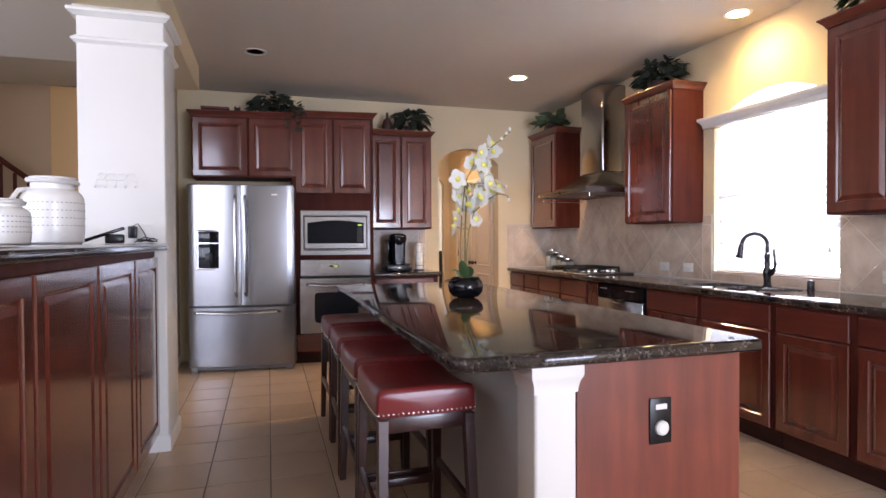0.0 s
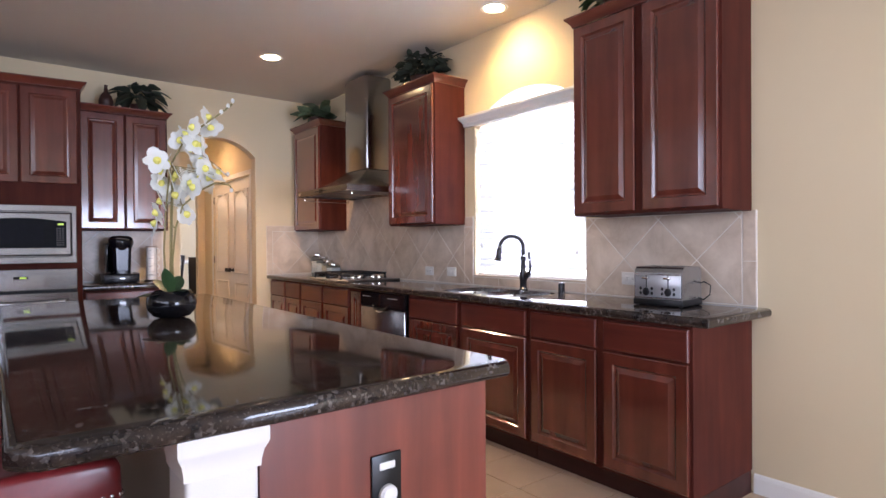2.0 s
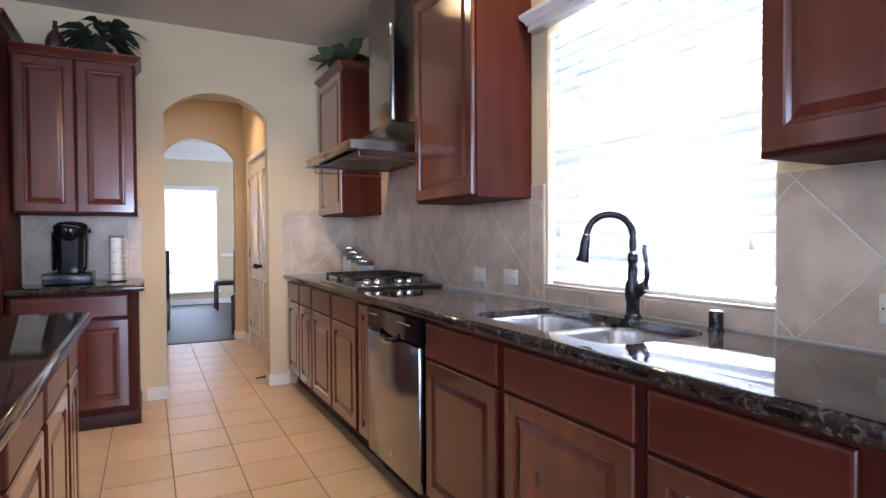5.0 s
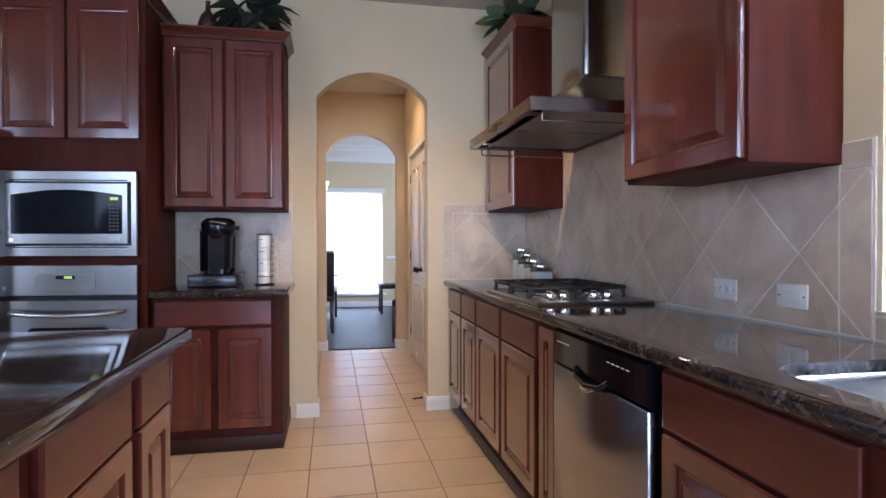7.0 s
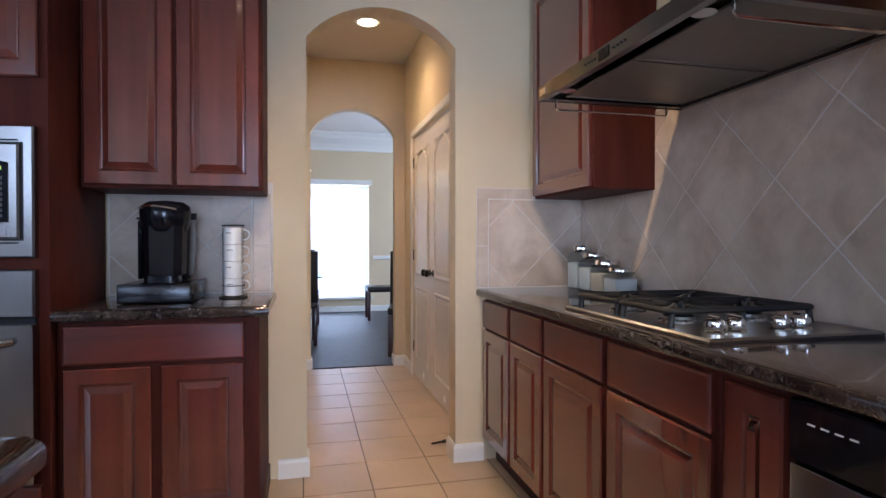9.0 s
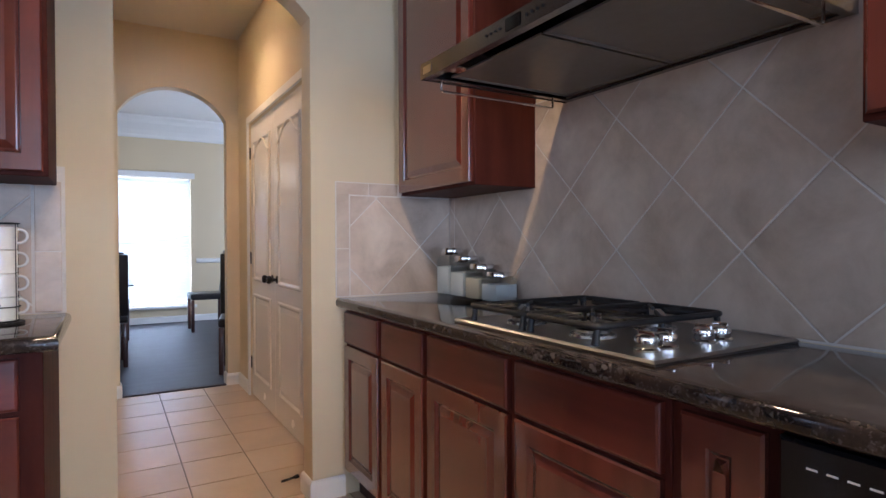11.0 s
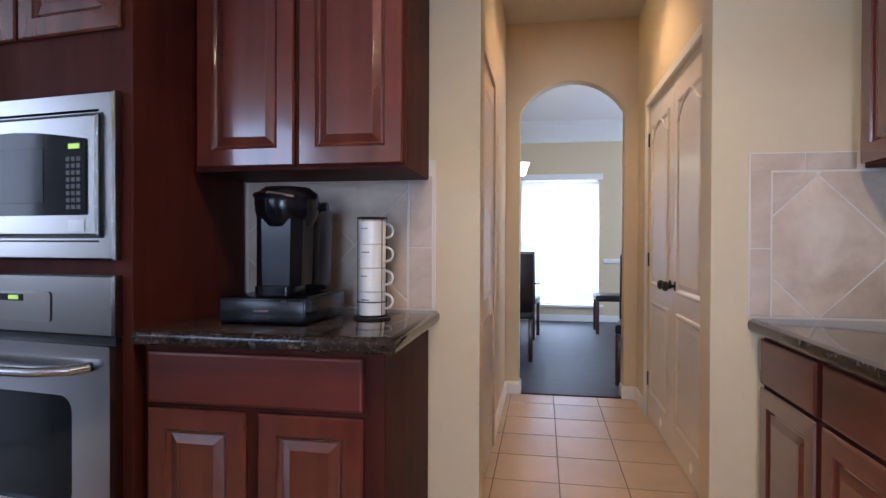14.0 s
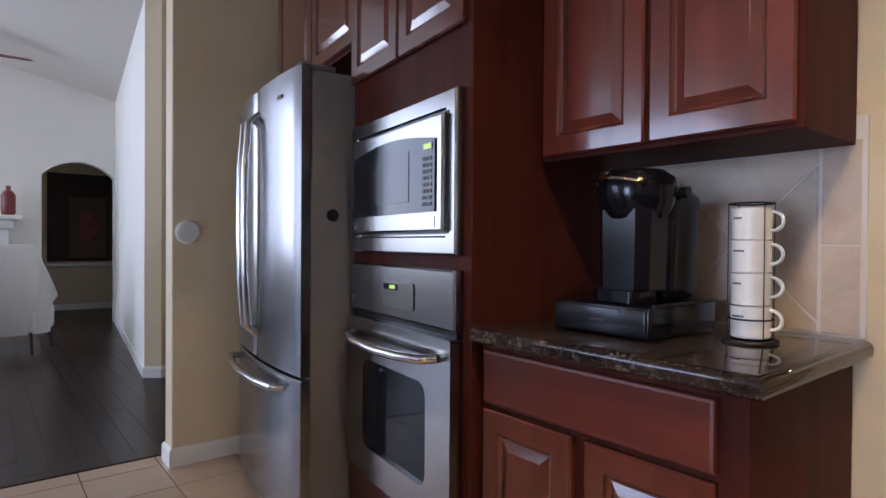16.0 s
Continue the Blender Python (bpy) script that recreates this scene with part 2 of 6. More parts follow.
PETAL = slat_mat("petal", (0.85, 0.85, 0.80), 0.3)
YELLOW = plain("petal_yellow", (0.78, 0.72, 0.16), 0.5)
LEAF = plain("leaf_green", (0.035, 0.075, 0.025), 0.35, 0, 0.4, 25.0)
LEAFDARK = plain("leaf_dark", (0.036, 0.046, 0.030), 0.6, 0, 0.4, 25.0)
LEAFPALE = plain("leaf_pale", (0.10, 0.14, 0.075), 0.4, 0, 0.75, 45.0)
STEM = plain("stem", (0.22, 0.19, 0.07), 0.5)
TERRA = plain("brown_pot", (0.055, 0.02, 0.013), 0.5)
GLASS = glass("clear_glass")
JARGLASS = thin_glass("jar_glass")
SUGAR = plain("white_sugar", (0.78, 0.76, 0.72), 0.8)
OATS = plain("pale_oats", (0.62, 0.52, 0.38), 0.8, 0, 0.2, 150.0, 0.5)
BLIND = slat_mat("blind_slat", (0.82, 0.83, 0.84), 0.275)
LAMP = glow("lamp_lens", (1.0, 0.88, 0.66), 18.0)
LAMPOFF = plain("lamp_inside", (0.25, 0.23, 0.2), 0.4)
SKYGLOW = glow("bright_outdoors", (0.93, 0.97, 1.0), 2.0)
FABRIC = plain("white_fabric", (0.68, 0.66, 0.62), 0.9, 0, 0.05, 300.0, 0.3)
GREEN = glow("display_green", (0.45, 0.65, 0.10), 0.6)
for mat, level in ((DARKFLOOR, 0.25), (DININGFLOOR, 0.35), (CHERRY, 0.08), (BLACKGLOSS, 0.4), (OVENGLASS, 0.14), (MESHGLASS, 0.14), (MAKER, 0.3), (BLACKPLASTIC, 0.35), (KICK, 0.3)):
    mat.node_tree.nodes["Principled BSDF"].inputs["Specular IOR Level"].default_value = level

# ---- building helpers ----
def thing(name, label, category, m=None, group="", kind=""):
    ob = tagged(new(name), label, category, group, kind)
    ob.empty_display_size = 0.1
    if m is not None:
        ob.matrix_world = m
    return ob


def finish(ob, bm, mat, smooth=0.0):
    bmesh.ops.recalc_face_normals(bm, faces=bm.faces)
    for f in bm.faces:
        f.smooth = smooth > 0
    if smooth:
        for e in bm.edges:
            if len(e.link_faces) == 2 and e.calc_face_angle(0) > smooth:
                e.smooth = False
    bm.to_mesh(ob.data)
    bm.free()
    if mat:
        ob.data.materials.append(mat)
    return ob


def part(name, bm, mat, parent, label="", smooth=0.6, m=None):
    ob = new(name, bpy.data.meshes.new(name))
    finish(ob, bm, mat, smooth)
    ob.parent = parent
    if m is not None:
        ob.matrix_basis = m
    if label:
        ob["label"] = label
    return ob


def structure(name, bm, mat, label="", smooth=0.0, category=""):
    ob = new(name, bpy.data.meshes.new(name))
    finish(ob, bm, mat, smooth)
    return tagged(ob, label, category, "", "structure")


def box(x0, x1, y0, y1, z0, z1, bevel=0.0, seg=2, bm=None):
    b = bmesh.new()
    bmesh.ops.create_cube(b, size=1.0)
    for v in b.verts:
        v.co = Vector(((x0 + x1) / 2 + v.co.x * (x1 - x0), (y0 + y1) / 2 + v.co.y * (y1 - y0), (z0 + z1) / 2 + v.co.z * (z1 - z0)))
    if bevel:
        bmesh.ops.bevel(b, geom=list(b.edges), offset=bevel, segments=seg, affect="EDGES", profile=0.5)
    return merge(bm, b)


def merge(bm, b, m=None):
    if m is not None:
        bmesh.ops.transform(b, matrix=m, verts=list(b.verts))
    if bm is None:
        return b
    me = bpy.data.meshes.new("tmp")
    b.to_mesh(me)
    b.free()
    bm.from_mesh(me)
    bpy.data.meshes.remove(me)
    return bm


def lathe(profile, n=24, bm=None, m=None, cap=True):
    """A body of revolution about z: (radius, z) from bottom to top."""
    b = bmesh.new()
    rings = []
    for r, z in profile:
        rings.append([b.verts.new((r * math.cos(2 * math.pi * i / n), r * math.sin(2 * math.pi * i / n), z)) for i in range(n)])
    for lo, hi in zip(rings, rings[1:]):
        for i in range(n):
            b.faces.new((lo[i], lo[(i + 1) % n], hi[(i + 1) % n], hi[i]))
    if cap:
        b.faces.new(rings[0][::-1])
        b.faces.new(rings[-1])
    return merge(bm, b, m)


def tube(points, r, n=10, bm=None, radii=None):
    """A round bar along points."""
    b = bmesh.new()
    pts = [Vector(p) for p in points]
    rings, up = [], None
    for i, p in enumerate(pts):
        d = (pts[min(i + 1, len(pts) - 1)] - pts[max(i - 1, 0)]).normalized()
        if up is None:
            up = d.orthogonal().normalized()
        up = (up - d * up.dot(d)).normalized()
        side = d.cross(up)
        rr = radii[i] if radii else r
        rings.append([b.verts.new(p + rr * (math.cos(2 * math.pi * k / n) * up + math.sin(2 * math.pi * k / n) * side)) for k in range(n)])
    for lo, hi in zip(rings, rings[1:]):
        for k in range(n):
            b.faces.new((lo[k], lo[(k + 1) % n], hi[(k + 1) % n], hi[k]))
    b.faces.new(rings[0][::-1])
    b.faces.new(rings[-1])
    return merge(bm, b)


def arc(c, r, a0, a1, n, plane="xz"):
    out = []
    for i in range(n + 1):
        a = radians(a0 + (a1 - a0) * i / n)
        u, v = r * math.cos(a), r * math.sin(a)
        out.append((c[0] + u, c[1], c[2] + v) if plane == "xz" else (c[0], c[1] + u, c[2] + v) if plane == "yz" else (c[0] + u, c[1] + v, c[2]))
    return out


def sheet(outer, holes, place, thick, bm=None):
    """A flat body with holes: outlines in (u, v), laid into space by place(u, v, w), w from 0 to thick."""
    b = bmesh.new()
    loops = [[b.verts.new(place(u, v, 0)) for u, v in loop] for loop in (outer, *holes)]
    backs = [[b.verts.new(place(u, v, thick)) for u, v in loop] for loop in (outer, *holes)]
    for group in (loops, backs):
        edges = [b.edges.new((l[i], l[(i + 1) % len(l)])) for l in group for i in range(len(l))]
        bmesh.ops.triangle_fill(b, edges=edges, use_beauty=True, use_dissolve=False)
    for l, k in zip(loops, backs):
        for i in range(len(l)):
            j = (i + 1) % len(l)
            b.faces.new((l[i], l[j], k[j], k[i]))
    return merge(bm, b)


def along_x(y, way=1):
    return lambda u, v, w: (u, y + way * w, v)


def along_y(x, way=1):
    return lambda u, v, w: (x + way * w, u, v)


def flat(z, way=1):
    return lambda u, v, w: (u, v, z + way * w)


def arch_hole(u0, u1, spring, top, foot=-0.001, n=16):
    """The outline of an opening with a flattened round head."""
    c, h = (u0 + u1) / 2, (u1 - u0) / 2
    rise = top - spring
    rad = (h * h + rise * rise) / (2 * rise)
    a = math.asin(min(1, h / rad))
    return [(u0, foot), (u1, foot)] + [(c + rad * math.sin(a - 2 * a * i / n), top - rad + rad * math.cos(a - 2 * a * i / n)) for i in range(n + 1)]


def rect(u0, u1, v0, v1):
    return [(u0, v0), (u1, v0), (u1, v1), (u0, v1)]


def round_rect(u0, u1, v0, v1, r, n=5):
    out = []
    for cx, cy, a in ((u1 - r, v0 + r, -90), (u1 - r, v1 - r, 0), (u0 + r, v1 - r, 90), (u0 + r, v0 + r, 180)):
        out += [(cx + r * math.cos(radians(a + 90 * i / n)), cy + r * math.sin(radians(a + 90 * i / n))) for i in range(n + 1)]
    return out


def sweep(path, profile, closed=False, bm=None, ends=True):
    """A moulding: profile (out, z) carried along a path in (x, y), mitred; out is to the right of the way walked."""
    b = bmesh.new()
    n = len(path)
    rings = []
    for i, p in enumerate(path):
        p = Vector(p)
        dirs = []
        if closed or i > 0:
            dirs.append((p - Vector(path[i - 1])).normalized())
        if closed or i < n - 1:
            dirs.append((Vector(path[(i + 1) % n]) - p).normalized())
        norms = [Vector((d.y, -d.x)) for d in dirs]
        m = sum(norms, Vector((0, 0)))
        m = m / max(1e-6, m.dot(norms[0]))
        rings.append([b.verts.new((p.x + m.x * o, p.y + m.y * o, z)) for o, z in profile])
    pairs = list(zip(rings, rings[1:])) + ([(rings[-1], rings[0])] if closed else [])
    k = len(profile)
    for lo, hi in pairs:
        for j in range(k):
            b.faces.new((lo[j], lo[(j + 1) % k], hi[(j + 1) % k], hi[j]))
    if ends and not closed:
        b.faces.new(rings[0])
        b.faces.new(rings[-1][::-1])
    return merge(bm, b)


def slab(outline, profile, holes=(), bm=None):
    """A top with a shaped edge: outline counter-clockwise; profile (out, z) from the under side to the upper."""
    b = bmesh.new()
    n = len(outline)
    rings = []
    for i, p in enumerate(outline):
        p, a, c = Vector(p), Vector(outline[i - 1]), Vector(outline[(i + 1) % n])
        d0, d1 = (p - a).normalized(), (c - p).normalized()
        n0, n1 = Vector((d0.y, -d0.x)), Vector((d1.y, -d1.x))
        m = n0 + n1
        m = m / m.dot(n0)
        rings.append([b.verts.new((p.x + m.x * o, p.y + m.y * o, z)) for o, z in profile])
    for i in range(n):
        lo, hi = rings[i], rings[(i + 1) % n]
        for j in range(len(profile) - 1):
            b.faces.new((lo[j], hi[j], hi[j + 1], lo[j + 1]))
    inner = []
    for level in (0, -1):
        z = profile[level][1]
        ring = [r[level] for r in rings]
        edges = [b.edges.get((ring[i], ring[(i + 1) % n])) for i in range(n)]
        hs = [[b.verts.new((u, v, z)) for u, v in h] for h in holes]
        inner.append(hs)
        edges += [b.edges.new((h[i], h[(i + 1) % len(h)])) for h in hs for i in range(len(h))]
        bmesh.ops.triangle_fill(b, edges=edges, use_beauty=True, use_dissolve=False)
    for lo, hi in zip(*inner):
        for i in range(len(lo)):
            j = (i + 1) % len(lo)
            b.faces.new((lo[i], lo[j], hi[j], hi[i]))
    return merge(bm, b)


def nested(w, h, steps, bm=None, m=None, close_back=True):
    """A moulded panel facing -y, from (0, 0) to (w, h) in (x, z): steps of (inset, y)."""
    b = bmesh.new()
    rings = []
    for i, y in steps:
        rings.append([b.verts.new(c) for c in ((i, y, i), (w - i, y, i), (w - i, y, h - i), (i, y, h - i))])
    for lo, hi in zip(rings, rings[1:]):
        for k in range(4):
            b.faces.new((lo[k], lo[(k + 1) % 4], hi[(k + 1) % 4], hi[k]))
    b.faces.new(rings[-1])
    if close_back:
        b.faces.new(rings[0][::-1])
    return merge(bm, b, m)


def raised_door(w, h, rail=0.055):
    t = 0.02
    return nested(w, h, [(0.0, 0), (0.0, -t + 0.005), (0.005, -t), (rail, -t), (rail + 0.004, -t + 0.005), (rail + 0.010, -t + 0.009),
                         (rail + 0.014, -t + 0.010), (rail + 0.036, -t + 0.002), (rail + 0.038, -t + 0.001)])


def plain_front(w, h):
    t = 0.02
    return nested(w, h, [(0.0, 0), (0.0, -t + 0.006), (0.003, -t + 0.002), (0.009, -t)])


CROWN = [(0, 0), (0.006, 0), (0.010, 0.012), (0.018, 0.024), (0.034, 0.042), (0.040, 0.046), (0.040, 0.056), (0, 0.056)]
BASE = [(0, 0), (0.014, 0), (0.014, 0.075), (0.010, 0.088), (0.004, 0.095), (0, 0.095)]


def cabinet(name, label, m, w, h, d, fronts, foot=0.0, top=None, category="cabinet", group="", crown=None, hollow=False):
    """A cabinet that faces -y, its front lower left corner at the origin, with fronts of (x0, x1, z0, z1, kind)."""
    c = thing(name, label, category, m, group)
    body = box(0, w, 0, d, foot, 0.67 if hollow else h, 0.002, 1)
    if hollow:
        for q in ((0, w, 0, 0.02), (0, 0.018, 0.021, d), (w - 0.018, w, 0.021, d)):
            box(*q, 0.671, h, bm=body)
    part("body", body, CHERRY, c)
    if foot:
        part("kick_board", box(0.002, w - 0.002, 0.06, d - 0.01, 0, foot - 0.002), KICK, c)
    for x0, x1, z0, z1, kind in fronts:
        bm = raised_door(x1 - x0, z1 - z0) if kind == "door" else plain_front(x1 - x0, z1 - z0)
        part("door" if kind == "door" else "drawer_front", bm, CHERRY_P if kind == "door" else CHERRY_H, c, smooth=0.12, m=pose(x0, -0.001, z0))
    if crown:
        left, right = "l" in crown, "r" in crown
        path = ([(0, d)] if left else []) + [(0, 0), (w, 0)] + ([(w, d)] if right else [])
        part("crown_moulding", sweep(path, [(o, h + z) for o, z in CROWN]), CHERRY_H, c)
    return c


def leaf_into(bm, at, aim, length, width, bend=0.3, n=4, twist=0.0):
    """One leaf, tapered and bent."""
    d = Vector(aim).normalized()
    side = d.cross(Vector((0, 0, 1)))
    side = side.normalized() if side.length > 1e-3 else Vector((1, 0, 0))
    up = side.cross(d)
    side = side * math.cos(twist) + up * math.sin(twist)
    rows = []
    p = Vector(at)
    for i in range(n + 1):
        t = i / n
        wid = width * 0.5 * math.sin(math.pi * min(0.97, 0.12 + 0.86 * t)) ** 0.8
        q = p + d * length * t - Vector((0, 0, 1)) * bend * length * t * t
        rows.append([bm.verts.new(q - side * wid), bm.verts.new(q - up * wid * 0.25), bm.verts.new(q + side * wid)])
    for a, c in zip(rows, rows[1:]):
        bm.faces.new((a[0], a[1], c[1], c[0]))
        bm.faces.new((a[1], a[2], c[2], c[1]))

# ---- walls, ceilings, floors ----
XR, YA, H = 4.355, 7.783, 2.85
T = 0.13
window_hole = [(3.985, 0.99), (5.048, 0.99)] + [(u, v) for u, v in arch_hole(3.985, 5.048, 2.14, 2.345)[2:]]
structure("wall_east", sheet(rect(-2.6, YA, 0, H), [window_hole], along_y(XR), 0.16), WALL, "beige painted kitchen wall around an arched window")
structure("wall_north", sheet([(0.03, 0), (2.858, 0)] + arch_hole(2.858, 3.622, 2.18, 2.36, 0)[:1:-1] + [(3.622, 0), (XR + 0.16, 0), (XR + 0.16, H), (0.03, H)], [], along_x(YA), T), WALL, "beige painted wall with an arched opening to the hall")
structure("wall_hall_west", box(2.66, 2.79, YA + T, 10.215, 0, H), WALL, "tan painted hall wall")
door_hole = rect(8.36, 9.80, 0.0, 2.08)
structure("wall_hall_east", sheet([(YA + T, 0), (8.36, 0), (8.36, 2.08), (9.80, 2.08), (9.80, 0), (10.215, 0), (10.215, H), (YA + T, H)], [], along_y(3.772), 0.13), WALL, "tan painted hall wall round a pair of pantry doors")
structure("wall_far_arch", sheet([(0.5, 0), (2.90, 0)] + arch_hole(2.90, 3.675, 2.17, 2.40, 0)[:1:-1] + [(3.675, 0), (6.5, 0), (6.5, 3.0), (0.5, 3.0)], [], along_x(10.216), 0.12), WALL, "tan painted wall with an arched opening to the dining room")
structure("wall_dining_north", sheet(rect(0.5, 6.5, 0, 3.0), [rect(2.75, 3.90, 0.25, 2.13)], along_x(14.56), 0.16), WALL, "beige painted dining room wall round a window")
structure("wall_dining_west", box(0.37, 0.5, 10.216, 14.72, 0, 3.0), WALL, "beige painted dining room wall")
# Opening cut for the added dining fill lamp.
structure("wall_dining_east", sheet(rect(10.216, 14.72, 0, 3.0), [rect(11.4, 13.4, 0.6, 2.3)], along_y(6.5), 0.13), WALL, "beige painted dining room wall")
structure("wall_fridge_side", box(-0.10, 0.03, 6.89, YA + T, 0, H, 0.008), WALL, "beige painted wall end beside the fridge")
structure("wall_south", sheet(rect(-6.2, XR + 0.16, 0, 4.2), [rect(2.18, 4.28, 0.2, 2.2), rect(-5.75, -1.9, 0.3, 3.85)], along_x(-2.6), -0.15), WALL_L, "pale painted wall behind the view with two lamp openings")
# The two rectangular openings are cut for the added fill lamps.
structure("wall_living_west", sheet([(-2.6, 0), (6.75, 0)] + arch_hole(6.75, 7.58, 2.0, 2.2, 0)[:1:-1] + [(7.58, 0), (7.72, 0), (7.72, 4.2), (-2.6, 4.2)], [rect(-2.45, 0.6, 0.6, 3.6), rect(2.7, 4.5, 0.9, 3.6)], along_y(-5.95), -0.14), WALL_L, "pale painted living room wall with an arched opening")
structure("wall_living_north", sheet([(-6.1, 7.61), (-2.14, 7.20), (-2.14, 7.73), (-6.1, 7.73)], [], flat(0), 4.2), WALL_L, "pale painted living room wall")
# Same wall turned from the windows; its shade is put into the tan paint.
structure("wall_living_end", sheet([(-2.139, 7.20), (-2.05, 7.31), (-2.05, 7.729), (-2.139, 7.729)], [], flat(0), 4.2), WALL, "end of the living room wall, tan for the shade on it")
structure("soffit_stairs", box(-2.05, -0.125, 7.735, 8.9, 3.06, 4.2), CEIL, "pale soffit over the stairs")
# Darker and browner than the tan walls around it.
structure("wall_living_recess", box(-2.05, -0.10, 8.9, 9.03, 0, 3.06), paint("brown_paint", (0.42, 0.29, 0.17)), "brown wall at the foot of the stairs")
structure("wall_stair_side", box(-2.18, -2.05, 7.73, 8.9, 0, 4.2), WALL, "tan painted wall")
structure("wall_passage", box(-8.15, -8.02, 6.0, 8.6, 0, 2.6), WALL, "beige painted end wall of a passage")
structure("wall_passage_side", box(-8.02, -6.09, 6.30, 6.43, 0, 2.6), WALL, "beige painted passage wall")
structure("wall_passage_side", box(-8.02, -6.09, 8.3, 8.43, 0, 2.6), WALL, "beige painted passage wall")
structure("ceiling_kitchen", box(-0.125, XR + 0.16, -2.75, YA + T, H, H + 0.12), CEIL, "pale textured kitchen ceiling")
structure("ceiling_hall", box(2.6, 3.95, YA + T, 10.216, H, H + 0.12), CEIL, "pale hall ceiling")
# Ceiling paint made lighter here: the dining room's brighter light put into colour.
structure("ceiling_dining", box(0.37, 6.63, 10.34, 14.72, 3.0, 3.12), paint("dining_ceiling_lit_paint", (0.80, 0.77, 0.72), 0.8, 180.0, 0.03, 0.4), "pale dining room ceiling")
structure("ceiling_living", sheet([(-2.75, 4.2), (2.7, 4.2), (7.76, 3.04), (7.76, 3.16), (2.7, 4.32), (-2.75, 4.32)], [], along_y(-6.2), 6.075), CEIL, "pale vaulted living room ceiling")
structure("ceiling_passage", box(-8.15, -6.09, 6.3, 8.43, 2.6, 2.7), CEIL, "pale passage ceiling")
structure("header_beam", box(-0.125, 0.335, -2.6, 6.89, 2.62, H, 0.01), WALL, "beige boxed beam over the bar")
structure("wall_above_beam", box(-0.124, -0.02, -2.6, YA + T, H + 0.12, 4.2), WALL_L, "pale painted wall above the beam")
structure("wall_beam_end", box(-0.12, 0.03, 6.86, 6.889, 2.62, H), WALL)

# the square column and its mouldings
col = thing("column", "square white-painted column with moulded bands standing at the end of the bar", "column", pose(0.105, 5.25, 0))
part("shaft", box(-0.23, 0.23, -0.20, 0.20, 0, 2.62, 0.012, 3), COLUMN, col)
sq = [(-0.23, -0.20), (0.23, -0.20), (0.23, 0.20), (-0.23, 0.20)]
BAND = [(0, 0), (0.006, 0), (0.012, 0.008), (0.022, 0.014), (0.022, 0.026), (0.010, 0.034), (0.006, 0.042), (0, 0.042)]
part("band", sweep(sq, [(o, 2.405 + z) for o, z in BAND], True), WHITE, col)
part("capital", sweep(sq, [(o * 1.8, 2.56 + z * 1.4) for o, z in BAND], True), WHITE, col)
part("base_moulding", sweep(sq, BASE, True), WHITE, col)
end = thing("wall_end_moulding", "white moulded band round the end of the wall beside the fridge", "moulding", pose(0, 6.89, 0))
part("band", sweep([(-0.10, 0.55), (-0.10, 0), (0.03, 0), (0.03, 0.25)][::1], [(o, 2.405 + z) for o, z in BAND]), WHITE, end)


def baseboard(path):
    return structure("baseboard", sweep(path, BASE), WHITE, "white painted baseboard")


baseboard([(2.72, YA), (2.858, YA), (2.858, YA + T), (2.79, YA + T), (2.79, 8.19)])
baseboard([(2.79, 9.11), (2.79, 10.216), (2.90, 10.216), (2.90, 10.336)])
baseboard([(3.675, 10.336), (3.675, 10.216), (3.772, 10.216), (3.772, 9.86)])
baseboard([(3.772, 8.30), (3.772, YA + T), (3.622, YA + T), (3.622, YA), (3.775, YA)])
baseboard([(XR, 2.97), (XR, -2.6)])
baseboard([(-0.10, 7.9), (-0.10, 6.89), (0.03, 6.89), (0.03, 7.78)])
baseboard([(0.5, 14.56), (6.5, 14.56)])
baseboard([(-5.95, -2.6), (-5.95, 6.75)])
baseboard([(-5.95, 7.595), (-2.14, 7.20), (-2.05, 7.31), (-2.05, 8.9), (-0.1, 8.9)])
baseboard([(-8.02, 6.43), (-8.02, 8.3)])
structure("chair_rail", sweep([(0.5, 14.56), (2.68, 14.56)], [(0, 0.87), (0.02, 0.88), (0.025, 0.9), (0.02, 0.93), (0, 0.94)]), WHITE, "white painted chair rail")
structure("chair_rail", sweep([(3.97, 14.56), (6.5, 14.56)], [(0, 0.87), (0.02, 0.88), (0.025, 0.9), (0.02, 0.93), (0, 0.94)]), WHITE, "white painted chair rail")
structure("crown_moulding", sweep([(0.5, 14.56), (6.5, 14.56)], [(0, 2.69), (0.018, 2.70), (0.022, 2.74), (0.05, 2.80), (0.11, 2.89), (0.12, 2.93), (0.15, 2.97), (0.15, 2.998), (0, 2.998)]), WHITE, "white painted crown moulding")

hd = thing("hall_door", "closed tan painted door in a moulded casing", "door", pose(2.791, 8.20, 0.0, 0, 0, 90), kind="structure")
part("leaf", box(0.07, 0.83, -0.006, 0.0, 0.01, 2.04, 0.003), DOORTAN, hd)
for z0, hh in ((0.16, 0.62), (0.88, 1.04)):
    part("panel", nested(0.54, hh, [(0, 0), (0, -0.004), (0.012, -0.008), (0.03, -0.002), (0.034, -0.002)], m=pose(0.18, -0.006, z0)), DOORTAN, hd)
part("casing", sheet([(0, 0), (0.065, 0), (0.065, 2.05), (0.835, 2.05), (0.835, 0), (0.90, 0), (0.90, 2.115), (0, 2.115)], [], along_x(-0.018), 0.018), DOORTAN, hd)

